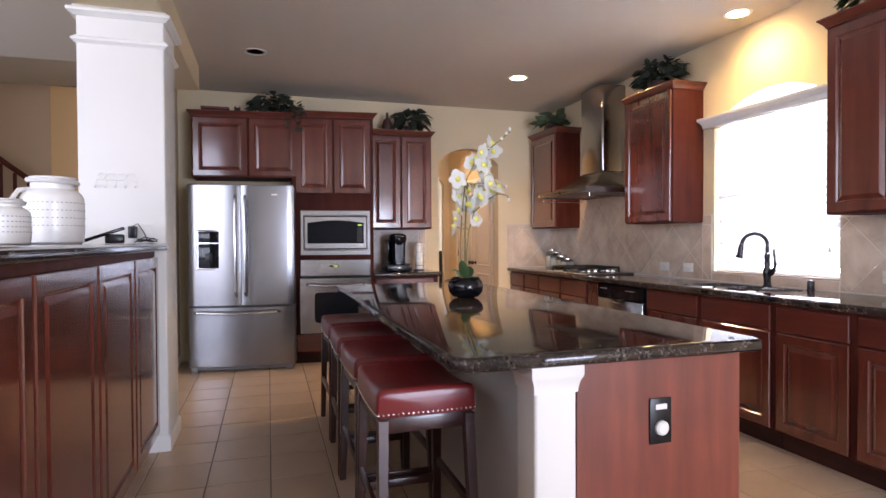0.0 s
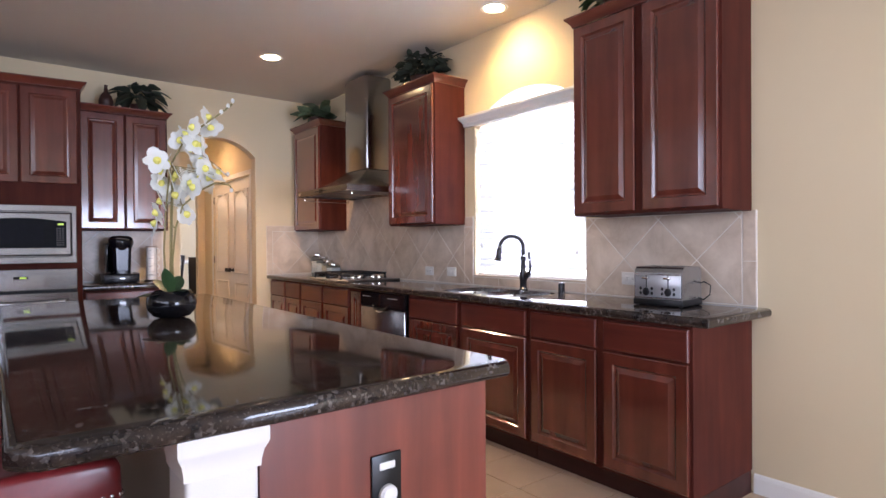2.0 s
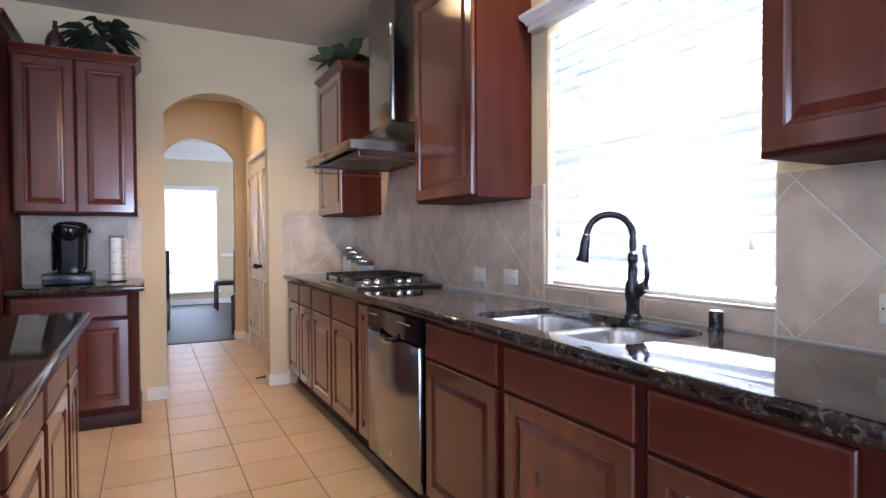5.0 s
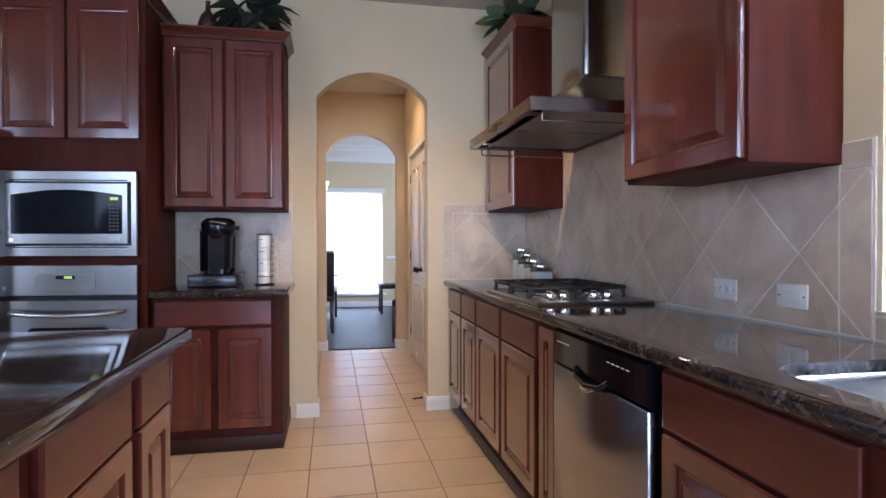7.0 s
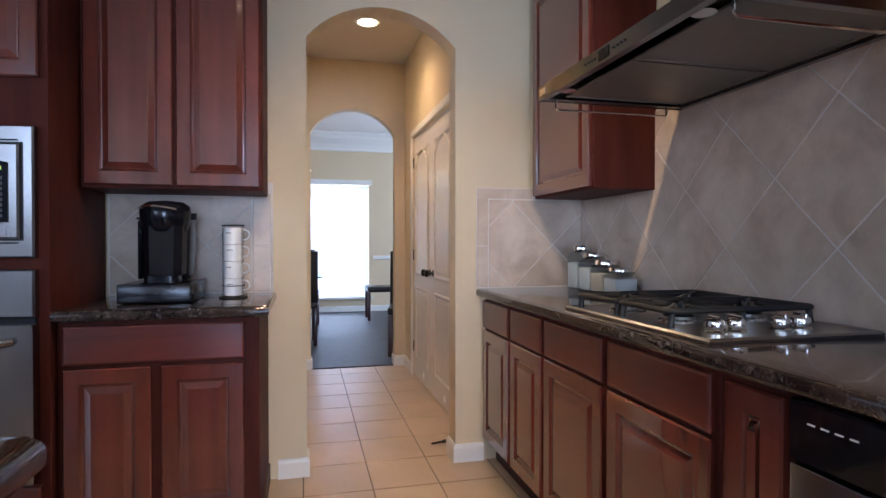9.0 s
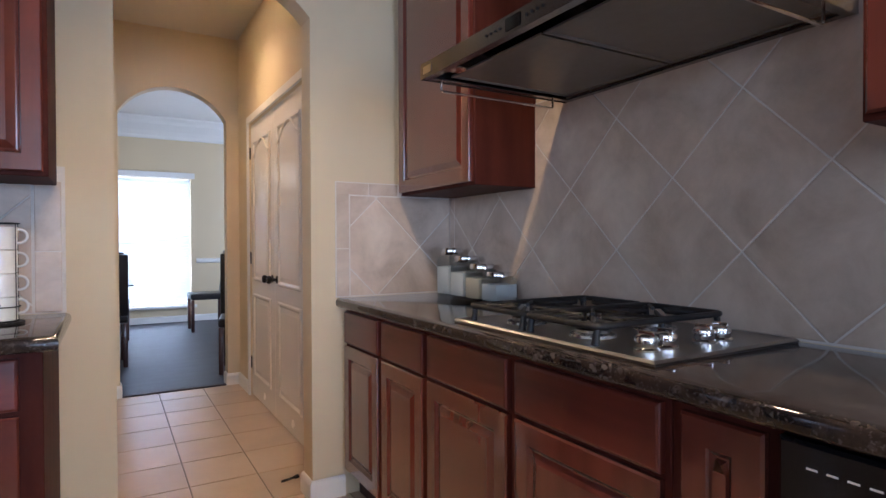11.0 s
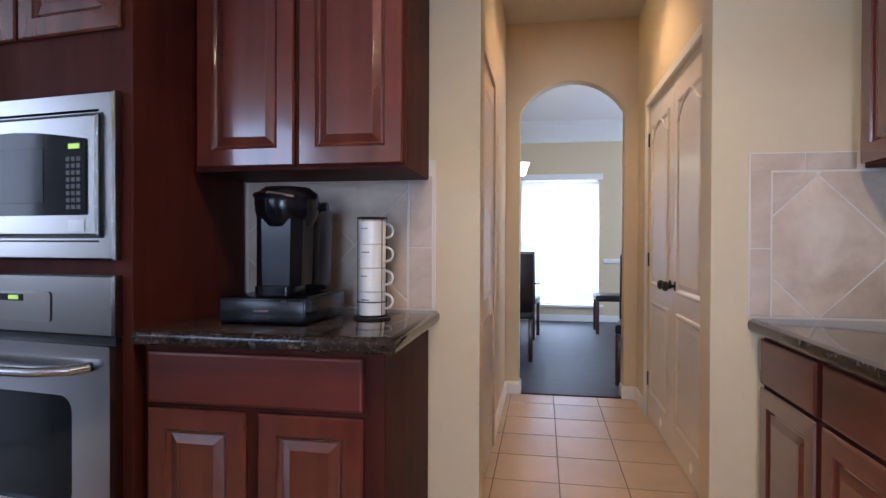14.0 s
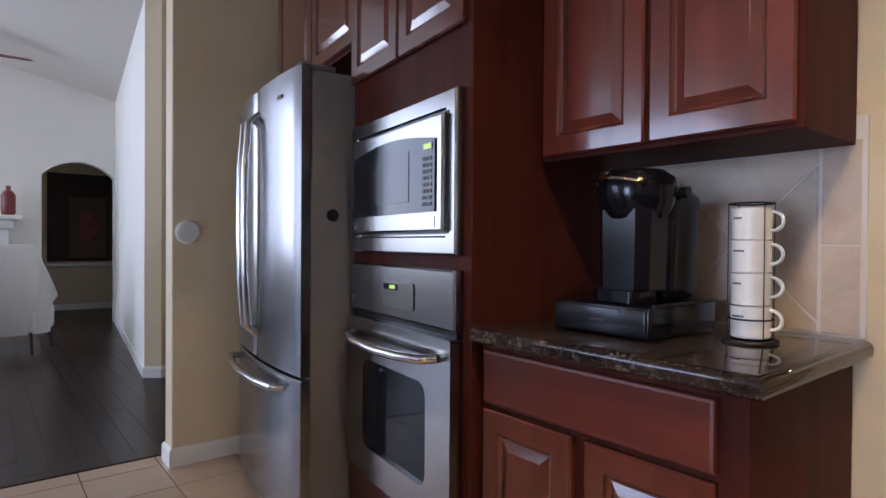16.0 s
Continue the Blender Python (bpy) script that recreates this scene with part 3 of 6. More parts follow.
# floors
structure("floor_kitchen", box(-0.18, XR + 0.16, -2.75, 10.22, -0.10, -0.004), GROUT, "grout bed under the floor tiles")
structure("floor_living", box(-8.2, -0.18, -2.75, 9.03, -0.10, 0.0), DARKFLOOR, "dark-stained wooden floor")
structure("floor_dining", box(0.37, 6.63, 10.22, 14.72, -0.10, 0.0), DININGFLOOR, "dark grey-brown wooden floor")
structure("floor_threshold", box(2.90, 3.675, 10.215, 10.26, 0.001, 0.008, 0.003), KICK, "dark threshold strip between tiles and wood")
structure("ground", box(-40, 40, -40, 40, -0.6, -0.5), plain("pale_ground", (0.30, 0.28, 0.24), 0.9), "pale ground outside")

# windows
def window(name, label, m, w, h, slat, sill=True, panes=(), cords=()):
    """A window with a blind, facing -y, lower left corner of the opening at the origin."""
    c = thing(name, label, "window", m, kind="structure")
    b = box(0, 0.035, 0.09, 0.13, 0, h)
    for q in ((w - 0.035, w, 0, h), (0.035, w - 0.035, 0, 0.04), (0.035, w - 0.035, h - 0.04, h), (0.035, w - 0.035, h * 0.5 - 0.018, h * 0.5 + 0.018)):
        box(q[0], q[1], 0.09, 0.13, q[2], q[3], bm=b)
    part("window_frame", b, WHITE, c, smooth=0)
    k = int((h - 0.06) / slat)
    me = None
    for i in range(k):
        z = h - 0.05 - i * slat
        if me is None:
            b = bmesh.new()
            box(0.012, w - 0.012, -0.58 * slat, 0.58 * slat, -0.0012, 0.0012, 0.0008, 1, b)
            s = part("blind_slat", b, BLIND, c, smooth=0)
            me = s.data
        else:
            s = new("blind_slat", me)
            s.parent = c
        s.matrix_basis = pose(0, 0.04, z, 68)
    part("bottom_rail", box(0.010, w - 0.010, 0.02, 0.06, 0.008, 0.026, 0.004), WHITE, c)
    for u in (0.18 * w, 0.82 * w):
        part("ladder_cord", tube([(u, 0.014, 0.02), (u, 0.014, h - 0.02)], 0.0012, 6), WHITE, c)
    for u, z in cords:
        part("pull_tassel", lathe([(0.003, 0), (0.008, 0.004), (0.008, 0.02), (0.003, 0.035)], 10, m=pose(u, 0.008, z)), WHITE, c)
    return c


east = pose(XR, 5.047, 0.99, 0, 0, -90)
window("window_sink", "bright window with closed white slatted blind over the sink", east, 1.061, 1.19, 0.052, cords=((0.07, 0.40), (0.07, 0.22), (0.98, 0.18)))
part_w = thing("window_cornice", "white moulded wooden blind cornice", "cornice", pose(XR, 5.12, 2.15, 0, 0, -90))
part("board", box(0, 1.21, -0.055, -0.002, 0, 0.075, 0.003), WHITE, part_w)
part("moulding", sweep([(0, -0.002), (0, -0.055), (1.21, -0.055), (1.21, -0.002)], [(0.0, 0.03), (0.006, 0.03), (0.012, 0.045), (0.028, 0.062), (0.03, 0.08), (0, 0.08)]), WHITE, part_w)
structure("window_pane", sheet(arch_hole(3.985, 5.048, 2.14, 2.345, 0.99), [], along_y(XR + 0.135), 0.004), GLASS, "arched window pane").visible_shadow = False
structure("backdrop_sink", box(5.6, 5.62, 1.0, 8.5, -0.5, 4.5), SKYGLOW, "bright daylight outside")
window("window_dining", "bright window with white slatted blind in the dining room", pose(2.75, 14.56, 0.25), 1.15, 1.88, 0.05)
structure("window_trim", sweep([(2.70, 14.56), (3.95, 14.56)], [(0, 2.13), (0.05, 2.13), (0.055, 2.21), (0, 2.21)]), WHITE, "white cornice over the dining window")
structure("window_sill", box(2.68, 3.97, 14.50, 14.56, 0.21, 0.248, 0.006), WHITE, "white painted window sill")
structure("backdrop_dining", box(0, 7, 15.8, 15.82, -0.5, 4.0), SKYGLOW, "bright daylight outside")

# pantry doors
def pantry_door(y, knob_side):
    c = thing("pantry_door", "closed white two-panel pantry door with a dark knob", "door", pose(3.782, y, 0.012, 0, 0, -90), "pantry doors", "structure")
    w, h = 0.716, 2.055
    b = box(0, w, 0, 0.035, 0, h, 0.002, 1)
    part("leaf", b, DOORWHITE, c)
    steps = [(0, 0.0), (0.0, -0.004), (0.006, -0.011), (0.016, -0.011), (0.030, -0.001), (0.034, -0.001), (0.058, -0.009), (0.06, -0.009)]
    part("panel", nested(w - 0.22, 0.62, steps, m=pose(0.11, 0.0, 0.16)), DOORWHITE, c)
    b = nested(w - 0.22, 1.04, steps, m=pose(0.11, 0.0, 0.88))
    part("panel", b, DOORWHITE, c)
    part("arched_rib", tube([(0.13 + (w - 0.26) * i / 12, -0.006, 1.80 + 0.11 * math.sin(math.pi * i / 12) ** 1.5) for i in range(13)], 0.008, 8), DOORWHITE, c)
    x = w - 0.06 if knob_side else 0.06
    k = lathe([(0.026, 0), (0.026, 0.006), (0.010, 0.012), (0.010, 0.032), (0.024, 0.042), (0.028, 0.055), (0.020, 0.068), (0.004, 0.071)], 16, m=pose(x, 0, 0.92, 90))
    part("door_knob", k, BRONZE, c)
    for z in (0.2, 1.0, 1.8):
        part("hinge", tube([((0.0 if knob_side else w), -0.004, z), ((0.0 if knob_side else w), -0.004, z + 0.09)], 0.006, 8), BRONZE, c)


pantry_door(9.798, True)
pantry_door(9.080, False)
structure("door_casing", sweep([(8.36, 0), (8.36, 2.08), (9.80, 2.08), (9.80, 0)][::-1], [(0, 0), (0.055, 0), (0.055, 0.012), (0.01, 0.016), (0, 0.016)]), WHITE, "white door casing")
bpy.data.objects["door_casing"].matrix_world = Matrix(((0, 0, -1, 3.772), (1, 0, 0, 0), (0, 1, 0, 0), (0, 0, 0, 1)))

# ---- kitchen cabinets and worktops ----
def row(spans, drawer_h=0.15, foot=0.11, top=0.865, gap=0.012):
    """Fronts for a run of base units: spans of (x0, x1, kinds)."""
    out = []
    for x0, x1, kind in spans:
        if kind in "db":
            out.append((x0, x1, top - drawer_h, top - 0.008, "drawer"))
        if kind == "b" or kind == "o":
            out.append((x0, x1, foot + 0.02, top - drawer_h - gap if kind == "b" else top - 0.01, "door"))
    return out


NORTH = pose(0, 0, 0)
C_TOP, C_UNDER = 0.92, 0.875
EDGE = [(-0.016, C_UNDER), (-0.006, C_UNDER + 0.003), (-0.001, C_UNDER + 0.010), (0.0, C_UNDER + 0.018), (0.0, C_TOP - 0.018), (-0.0015, C_TOP - 0.011), (-0.006, C_TOP - 0.005), (-0.012, C_TOP - 0.0015), (-0.020, C_TOP)]

# base units along the window wall, from the hall end; local x runs back towards the room's open end
def base_east(y_far, width, fronts, label, hollow=False):
    return cabinet("base_cabinet", label, pose(3.785, y_far, 0, 0, 0, -90), width, C_UNDER, XR - 3.785 - 0.004, fronts, 0.11, category="cabinet", group="base cabinets along the window wall", hollow=hollow)


base_east(7.776, 0.79, row([(0.02, 0.395, "b"), (0.43, 0.775, "b")]), "cherry base cabinet with two drawers over two doors")
base_east(6.984, 0.98, row([(0.015, 0.465, "b"), (0.50, 0.965, "b")]), "cherry base cabinet with two drawers under the gas cooktop")
base_east(6.002, 0.212, row([(0.03, 0.19, "o")]), "narrow cherry base cabinet with one tall panel")
base_east(5.132, 1.19, row([(0.02, 0.565, "b"), (0.61, 1.17, "b")]), "cherry sink cabinet with two false drawers over two doors", True)
base_east(3.940, 0.96, row([(0.02, 0.46, "b"), (0.505, 0.945, "b")]), "cherry base cabinet with two drawers at the worktop's end")

top = thing("worktop", "polished dark brown granite worktop along the window wall", "countertop", pose(0, 0, 0))
part("slab", slab([(3.735, 2.89), (XR - 0.003, 2.89), (XR - 0.003, YA - 0.003), (3.735, YA - 0.003)], EDGE, [round_rect(3.83, 4.24, 4.09, 4.865, 0.10)]), GRANITE, top, smooth=0.9)

sink = thing("kitchen_sink", "double-bowl stainless steel undermounted sink", "sink", pose(4.04, 4.475, 0.70))
for y0, y1 in ((0.012, 0.386), (-0.381, -0.012)):
    b = bmesh.new()
    rings = []
    for off, z in ((-0.011, 0.194), (0.004, 0.194), (0.009, 0.180), (0.016, 0.03), (0.035, 0.008), (0.06, 0.002)):
        rings.append([b.verts.new((u, v, z)) for u, v in round_rect(-0.208 + off, 0.198 - off, y0 + off * 0.98, y1 - off * 0.98, max(0.02, 0.09 - off * 0.3))])
    for lo, hi in zip(rings, rings[1:]):
        for i in range(len(lo)):
            b.faces.new((lo[i], lo[(i + 1) % len(lo)], hi[(i + 1) % len(lo)], hi[i]))
    b.faces.new(rings[-1])
    part("bowl", b, SINKSTEEL, sink, smooth=1.0)
    part("drain", lathe([(0.042, 0), (0.042, 0.003), (0.03, 0.004), (0.02, 0.001)], 20, m=pose(0, (y0 + y1) / 2, 0.003)), CHROME, sink)

fau = thing("kitchen_faucet", "dark bronze gooseneck pull-down faucet with a side lever", "faucet", pose(4.292, 4.475, C_TOP))
part("base", lathe([(0.030, 0), (0.030, 0.008), (0.024, 0.014), (0.023, 0.05), (0.028, 0.08), (0.027, 0.11), (0.018, 0.15), (0.015, 0.19), (0.018, 0.20), (0.018, 0.225), (0.013, 0.235)], 24), BRONZE, fau)
neck = [(0, 0, 0.23), (0, 0, 0.28)] + [(-0.095 * (1 - math.cos(a)) * 0.62, 0.095 * (1 - math.cos(a)) * 0.57, 0.295 + 0.078 * math.sin(a)) for a in [math.pi * i / 14 for i in range(15)]]
part("spout", tube(neck, 0.0125, 14), BRONZE, fau)
tip = Vector(neck[-1])
part("neck_ring", lathe([(0.0135, 0), (0.0165, 0.003), (0.0165, 0.008), (0.0135, 0.011)], 16, m=pose(0, 0, 0.228)), CHROME, fau)
part("head_ring", lathe([(0.0135, 0), (0.0165, 0.003), (0.0135, 0.006)], 16, m=Matrix.Translation(tip)), CHROME, fau)
part("spray_head", tube([tip + Vector((0, 0, 0.005)), tip + Vector((-0.004, 0.004, -0.02)), tip + Vector((-0.008, 0.008, -0.07)), tip + Vector((-0.012, 0.012, -0.095))], 0.016, 14, radii=[0.014, 0.017, 0.019, 0.026]), BRONZE, fau)
part("lever_hub", tube([(0.0, -0.015, 0.085), (0.0, -0.055, 0.115)], 0.02, 14), BRONZE, fau)
part("lever", tube([(0, -0.05, 0.11), (0, -0.068, 0.15), (0, -0.062, 0.20), (0, -0.055, 0.235), (0, -0.056, 0.262)], 0.008, 10, radii=[0.014, 0.010, 0.006, 0.009, 0.007]), BRONZE, fau)
air = thing("air_gap_cap", "dark round air gap cap behind the sink", "cap", pose(4.285, 4.13, C_TOP))
part("body", lathe([(0.024, 0), (0.024, 0.006), (0.021, 0.010), (0.021, 0.055), (0.019, 0.062), (0.004, 0.065)], 20), BRONZE, air)

# dishwasher
dw = thing("dishwasher", "stainless steel dishwasher with a black control strip", "dishwasher", pose(3.785, 5.786, 0, 0, 0, -90))
part("body", box(0.004, 0.640, 0.0, 0.55, 0.10, C_UNDER - 0.004), BLACKPLASTIC, dw)
part("door", box(0.006, 0.638, -0.035, -0.001, 0.115, 0.745, 0.006), STEEL, dw)
b = nested(0.632, 0.118, [(0, 0), (0, -0.03), (0.006, -0.036), (0.012, -0.036)], m=pose(0.006, -0.001, 0.75))
part("control_panel", b, BLACKGLOSS, dw)
part("pocket_handle", tube([(0.21, -0.036, 0.768), (0.24, -0.050, 0.745), (0.32, -0.056, 0.735), (0.40, -0.050, 0.745), (0.43, -0.036, 0.768)], 0.010, 10), BLACKGLOSS, dw)
# Small chrome loop that also carries the shine under the pocket handle.
part("handle_trim", tube([(0.27, -0.050, 0.736), (0.295, -0.058, 0.724), (0.32, -0.060, 0.721), (0.345, -0.058, 0.724), (0.37, -0.050, 0.736)], 0.006, 10), CHROME, dw)
for i in range(9):
    part("button_mark", box(0.05 + i * 0.028 + (0.26 if i > 3 else 0), 0.066 + i * 0.028 + (0.26 if i > 3 else 0), -0.0385, -0.0375, 0.828, 0.831), PLATE, dw)
part("badge", lathe([(0.011, 0), (0.010, 0.002)], 18, m=pose(0.32, -0.035, 0.19, 90)), CHROME, dw)
part("kick_board", box(0.004, 0.64, 0.05, 0.4, 0, 0.098), KICK, dw)

# wall cabinets along the window wall
def wall_cab(y_far, width, depth, label, fronts, crown, h=1.085, z=1.395):
    return cabinet("wall_cabinet", label, pose(XR - 0.004 - depth, y_far, z, 0, 0, -90), width, h, depth, fronts, crown=crown, group="wall cabinets")


wall_cab(7.735, 0.64, 0.30, "cherry wall cabinet with a raised-panel door beside the hood", [(0.012, 0.628, 0.012, 1.073, "door")], "lr")
wall_cab(5.795, 0.635, 0.30, "cherry wall cabinet with a raised-panel door beside the window", [(0.012, 0.623, 0.012, 1.073, "door")], "lr")
wall_cab(3.835, 0.855, 0.30, "cherry wall cabinet with two raised-panel doors", [(0.012, 0.405, 0.012, 1.073, "door"), (0.45, 0.843, 0.012, 1.073, "door")], "lr")

# hood
hood = thing("range_hood", "stainless steel chimney range hood with a wide canopy", "range hood", pose(XR - 0.004, 6.42, 0))
hx, hy, hz = -0.635, 0.49, 1.70
part("chimney", box(-0.275, 0, -0.205, 0.205, 1.925, 2.80, 0.022, 4), STEEL, hood)
b = bmesh.new()
lo = [b.verts.new(c) for c in ((hx, -hy, hz), (0, -hy, hz), (0, hy, hz), (hx, hy, hz))]
md = [b.verts.new(c) for c in ((hx, -hy, hz + 0.05), (0, -hy, hz + 0.05), (0, hy, hz + 0.05), (hx, hy, hz + 0.05))]
n = 6
levels = [md]
for i in range(1, n + 1):
    t = i / n
    s = t ** 0.62
    x0, yy, z = hx + (-0.275 - hx) * s, hy + (0.205 - hy) * s, hz + 0.05 + 0.178 * t ** 1.2
    levels.append([b.verts.new(c) for c in ((x0, -yy, z), (0, -yy, z), (0, yy, z), (x0, yy, z))])
for a, c in zip([lo] + levels, levels):
    for k in range(4):
        b.faces.new((a[k], a[(k + 1) % 4], c[(k + 1) % 4], c[k]))
b.faces.new(levels[-1])
part("canopy", b, STEEL_H, hood, smooth=0.5)
b = sheet(rect(hx + 0.004, -0.004, -hy + 0.004, hy - 0.004), [rect(hx + 0.03, -0.03, -hy + 0.03, hy - 0.03)], flat(hz + 0.003), 0.004)
part("rim", b, STEEL_H, hood)
for i in range(2):
    y0 = -hy + 0.035 + i * 0.455
    b = nested(0.445, 0.50, [(0, 0), (0, -0.006), (0.012, -0.008), (0.016, -0.004), (0.2, -0.003)])
    part("grease_filter", b, FILTER, hood, m=Matrix(((0, 0, 1, hx + 0.09), (1, 0, 0, y0), (0, 1, 0, hz + 0.016), (0, 0, 0, 1))))
for y in (-0.36, 0.36):
    part("hood_light", lathe([(0.03, 0), (0.03, 0.004), (0.022, 0.005)], 18, m=pose(hx + 0.06, y, hz + 0.010)), CHROME, hood)
for y in (-hy + 0.03, hy - 0.03):
    part("side_rail", tube([(hx + 0.06, y, hz + 0.004), (hx + 0.06, y, hz - 0.03), (hx + 0.065, y, hz - 0.035), (-0.105, y, hz - 0.035), (-0.10, y, hz - 0.03), (-0.10, y, hz + 0.004)], 0.004, 8), CHROME, hood)
part("display", box(hx - 0.002, hx + 0.001, -0.03, 0.03, hz + 0.010, hz + 0.042), BLACKGLOSS, hood)
for k in range(8):
    part("button", tube([(hx + 0.002, (0.055 + 0.02 * (k % 4)) * (1 if k < 4 else -1), hz + 0.026), (hx - 0.003, (0.055 + 0.02 * (k % 4)) * (1 if k < 4 else -1), hz + 0.026)], 0.004, 8), BLACKPLASTIC, hood)
part("badge", box(hx - 0.002, hx + 0.001, hy - 0.07, hy - 0.02, hz + 0.012, hz + 0.036), CHROME, hood)

# cooktop
cook = thing("gas_cooktop", "stainless steel gas cooktop with black cast-iron grates", "cooktop", pose(4.05, 6.43, C_TOP))
part("tray", slab([(-0.265, -0.385), (0.265, -0.385), (0.265, 0.385), (-0.265, 0.385)], [(0, 0), (0.002, 0.006), (-0.004, 0.012), (-0.012, 0.012), (-0.020, 0.008)]), COOKSTEEL, cook)
for gy in (-0.070, 0.205):
    g = part("grate", bmesh.new(), CASTIRON, cook)
    b, hw, top_z = bmesh.new(), 0.130, 0.056
    ring = [(x, gy + y, top_z) for x, y in round_rect(-0.238, 0.238, -hw, hw, 0.022, 3)]
    tube(ring + ring[:1], 0.0085, 8, b)
    tube([(0, gy - hw, top_z), (0, gy + hw, top_z)], 0.0075, 6, b)
    for x in (-0.12, 0.12):
        for a in range(8):
            ca, sa = math.cos(a * math.pi / 4), math.sin(a * math.pi / 4)
            k = min(0.118 / max(1e-3, abs(ca)), hw / max(1e-3, abs(sa)))
            tube([(x + 0.036 * ca, gy + 0.036 * sa, top_z + 0.003), (x + k * ca, gy + k * sa, top_z)], 0.0060, 6, b)
    for x in (-0.225, 0.0, 0.225):
        for y in (-hw + 0.01, hw - 0.01):
            tube([(x, gy + y, top_z), (x * 1.02, gy + y, 0.030), (x * 1.03, gy + y, 0.010)], 0.0085, 8, b, radii=[0.009, 0.0085, 0.011])
    finish(g, b, None, 0.8)
for bx in (-0.12, 0.12):
    for by in (-0.070, 0.205):
        burner = part("burner", lathe([(0.062, 0.008), (0.060, 0.015), (0.046, 0.019), (0.046, 0.027), (0.030, 0.030)], 24, m=pose(bx, by, 0)), SINKSTEEL, cook)
        part("burner_cap", lathe([(0.034, 0.0305), (0.042, 0.033), (0.042, 0.038), (0.034, 0.042), (0.005, 0.043)], 24, m=pose(bx, by, 0)), CASTIRON, burner)
for kx in (-0.17, -0.105, 0.035, 0.10):
    k = part("knob", lathe([(0.029, 0.008), (0.029, 0.013), (0.024, 0.017), (0.026, 0.034), (0.024, 0.041), (0.016, 0.046), (0.003, 0.048)], 24, m=pose(kx, -0.285, 0)), CHROME, cook)
    part("knob_mark", box(kx - 0.004, kx + 0.004, -0.307, -0.263, 0.040, 0.053, 0.002, 1), CHROME, k)

# jars
def squared(bm, power=0.75):
    """Pull a turned body towards a square with rounded corners."""
    for v in bm.verts:
        r = math.hypot(v.co.x, v.co.y)
        if r > 1e-5:
            k = (r / max(abs(v.co.x), abs(v.co.y))) ** power
            v.co.x, v.co.y = v.co.x * k, v.co.y * k
    return bm


def jar(x, y, h, r, fill, lab):
    """A square-shouldered glass canister with a turned lid."""
    c = thing("glass_canister", lab, "canister", pose(x, y, C_TOP), "glass canisters in a row")
    part("glass_body", squared(lathe([(r * 0.92, 0), (r, 0.006), (r, h * 0.74), (r * 0.93, h * 0.80), (r * 0.80, h * 0.83), (r * 0.80, h * 0.85), (r * 0.77, h * 0.85), (r * 0.77, h * 0.82), (r * 0.955, h * 0.73), (r * 0.955, 0.008), (r * 0.88, 0.005)], 32)), JARGLASS, c, smooth=0.8)
    part("contents", squared(lathe([(r * 0.90, 0.009), (r * 0.945, 0.012), (r * 0.945, h * 0.60), (r * 0.6, h * 0.62)], 32)), fill, c, smooth=0.8)
    part("lid", lathe([(r * 0.86, h * 0.855), (r * 0.90, h * 0.87), (r * 0.90, h * 0.97), (r * 0.86, h), (r * 0.3, h)], 28), CHROME, c, smooth=0.7)


jar(4.262, 7.615, 0.225, 0.060, SUGAR, "tall glass canister with chrome lid and white contents")
jar(4.259, 7.482, 0.190, 0.060, SUGAR, "glass canister with chrome lid and white contents")
jar(4.255, 7.350, 0.158, 0.060, OATS, "glass canister with chrome lid and pale contents")
jar(4.252, 7.218, 0.128, 0.060, CERAMIC, "short glass canister with chrome lid and wrapped sweets")

# socket and switch plates
def plate(y, z, kind, label):
    """A double plate fixed lying on its side."""
    c = thing("wall_plate", label, "outlet" if kind == "socket" else "switch", pose(XR - 0.010, y, z, 0, 0, -90), "wall plates")
    part("plate", box(-0.059, 0.059, -0.006, 0.001, -0.037, 0.037, 0.003), PLATE, c)
    if kind == "socket":
        part("insert", box(-0.034, 0.034, -0.0075, -0.005, -0.017, 0.017, 0.0015), PLATE, c)
        for u in (-0.019, 0.019):
            part("socket", box(u - 0.014, u + 0.014, -0.009, -0.007, -0.014, 0.014, 0.0015), PLATE, c)
            for q in (-0.005, 0.005):
                part("slot", box(u - 0.005, u + 0.005, -0.0098, -0.0088, q - 0.0012, q + 0.0012), BLACKPLASTIC, c)
    else:
        for u in (-0.02, 0.02):
            part("rocker", box(u - 0.0165, u + 0.0165, -0.0085, -0.005, -0.016, 0.016, 0.002), PLATE, c)
    for u in (-0.048, 0.048):
        part("screw", lathe([(0.003, 0), (0.0025, 0.001)], 10, m=pose(u, -0.006, 0, 90)), CHROME, c)


plate(5.63, 1.012, "socket", "white double socket plate on the tiled splashback")
plate(5.328, 1.015, "switch", "white double switch plate on the tiled splashback")
plate(3.66, 1.03, "socket", "white double socket plate on the tiled splashback")

# toaster
toa = thing("toaster", "brushed steel four-slot toaster with black base", "toaster", pose(4.13, 3.30, C_TOP, 0, 0, -84) @ Matrix.Diagonal((0.78, 1.0, 1.04, 1)))
part("base", box(-0.165, 0.165, -0.12, 0.12, 0.004, 0.035, 0.006), BLACKPLASTIC, toa)
b = sheet([(-0.115, 0.032), (0.115, 0.032), (0.115, 0.15)] + [(0.08 + 0.035 * math.cos(a), 0.155 + 0.035 * math.sin(a)) for a in [math.pi / 2 * i / 6 for i in range(7)]] + [(-0.08 - 0.035 * math.cos(a), 0.155 + 0.035 * math.sin(a)) for a in [math.pi / 2 * i / 6 for i in range(6, -1, -1)]] + [(-0.115, 0.15)], [], along_y(-0.158), 0.316)
part("shell", b, TOASTER, toa, smooth=0.5)
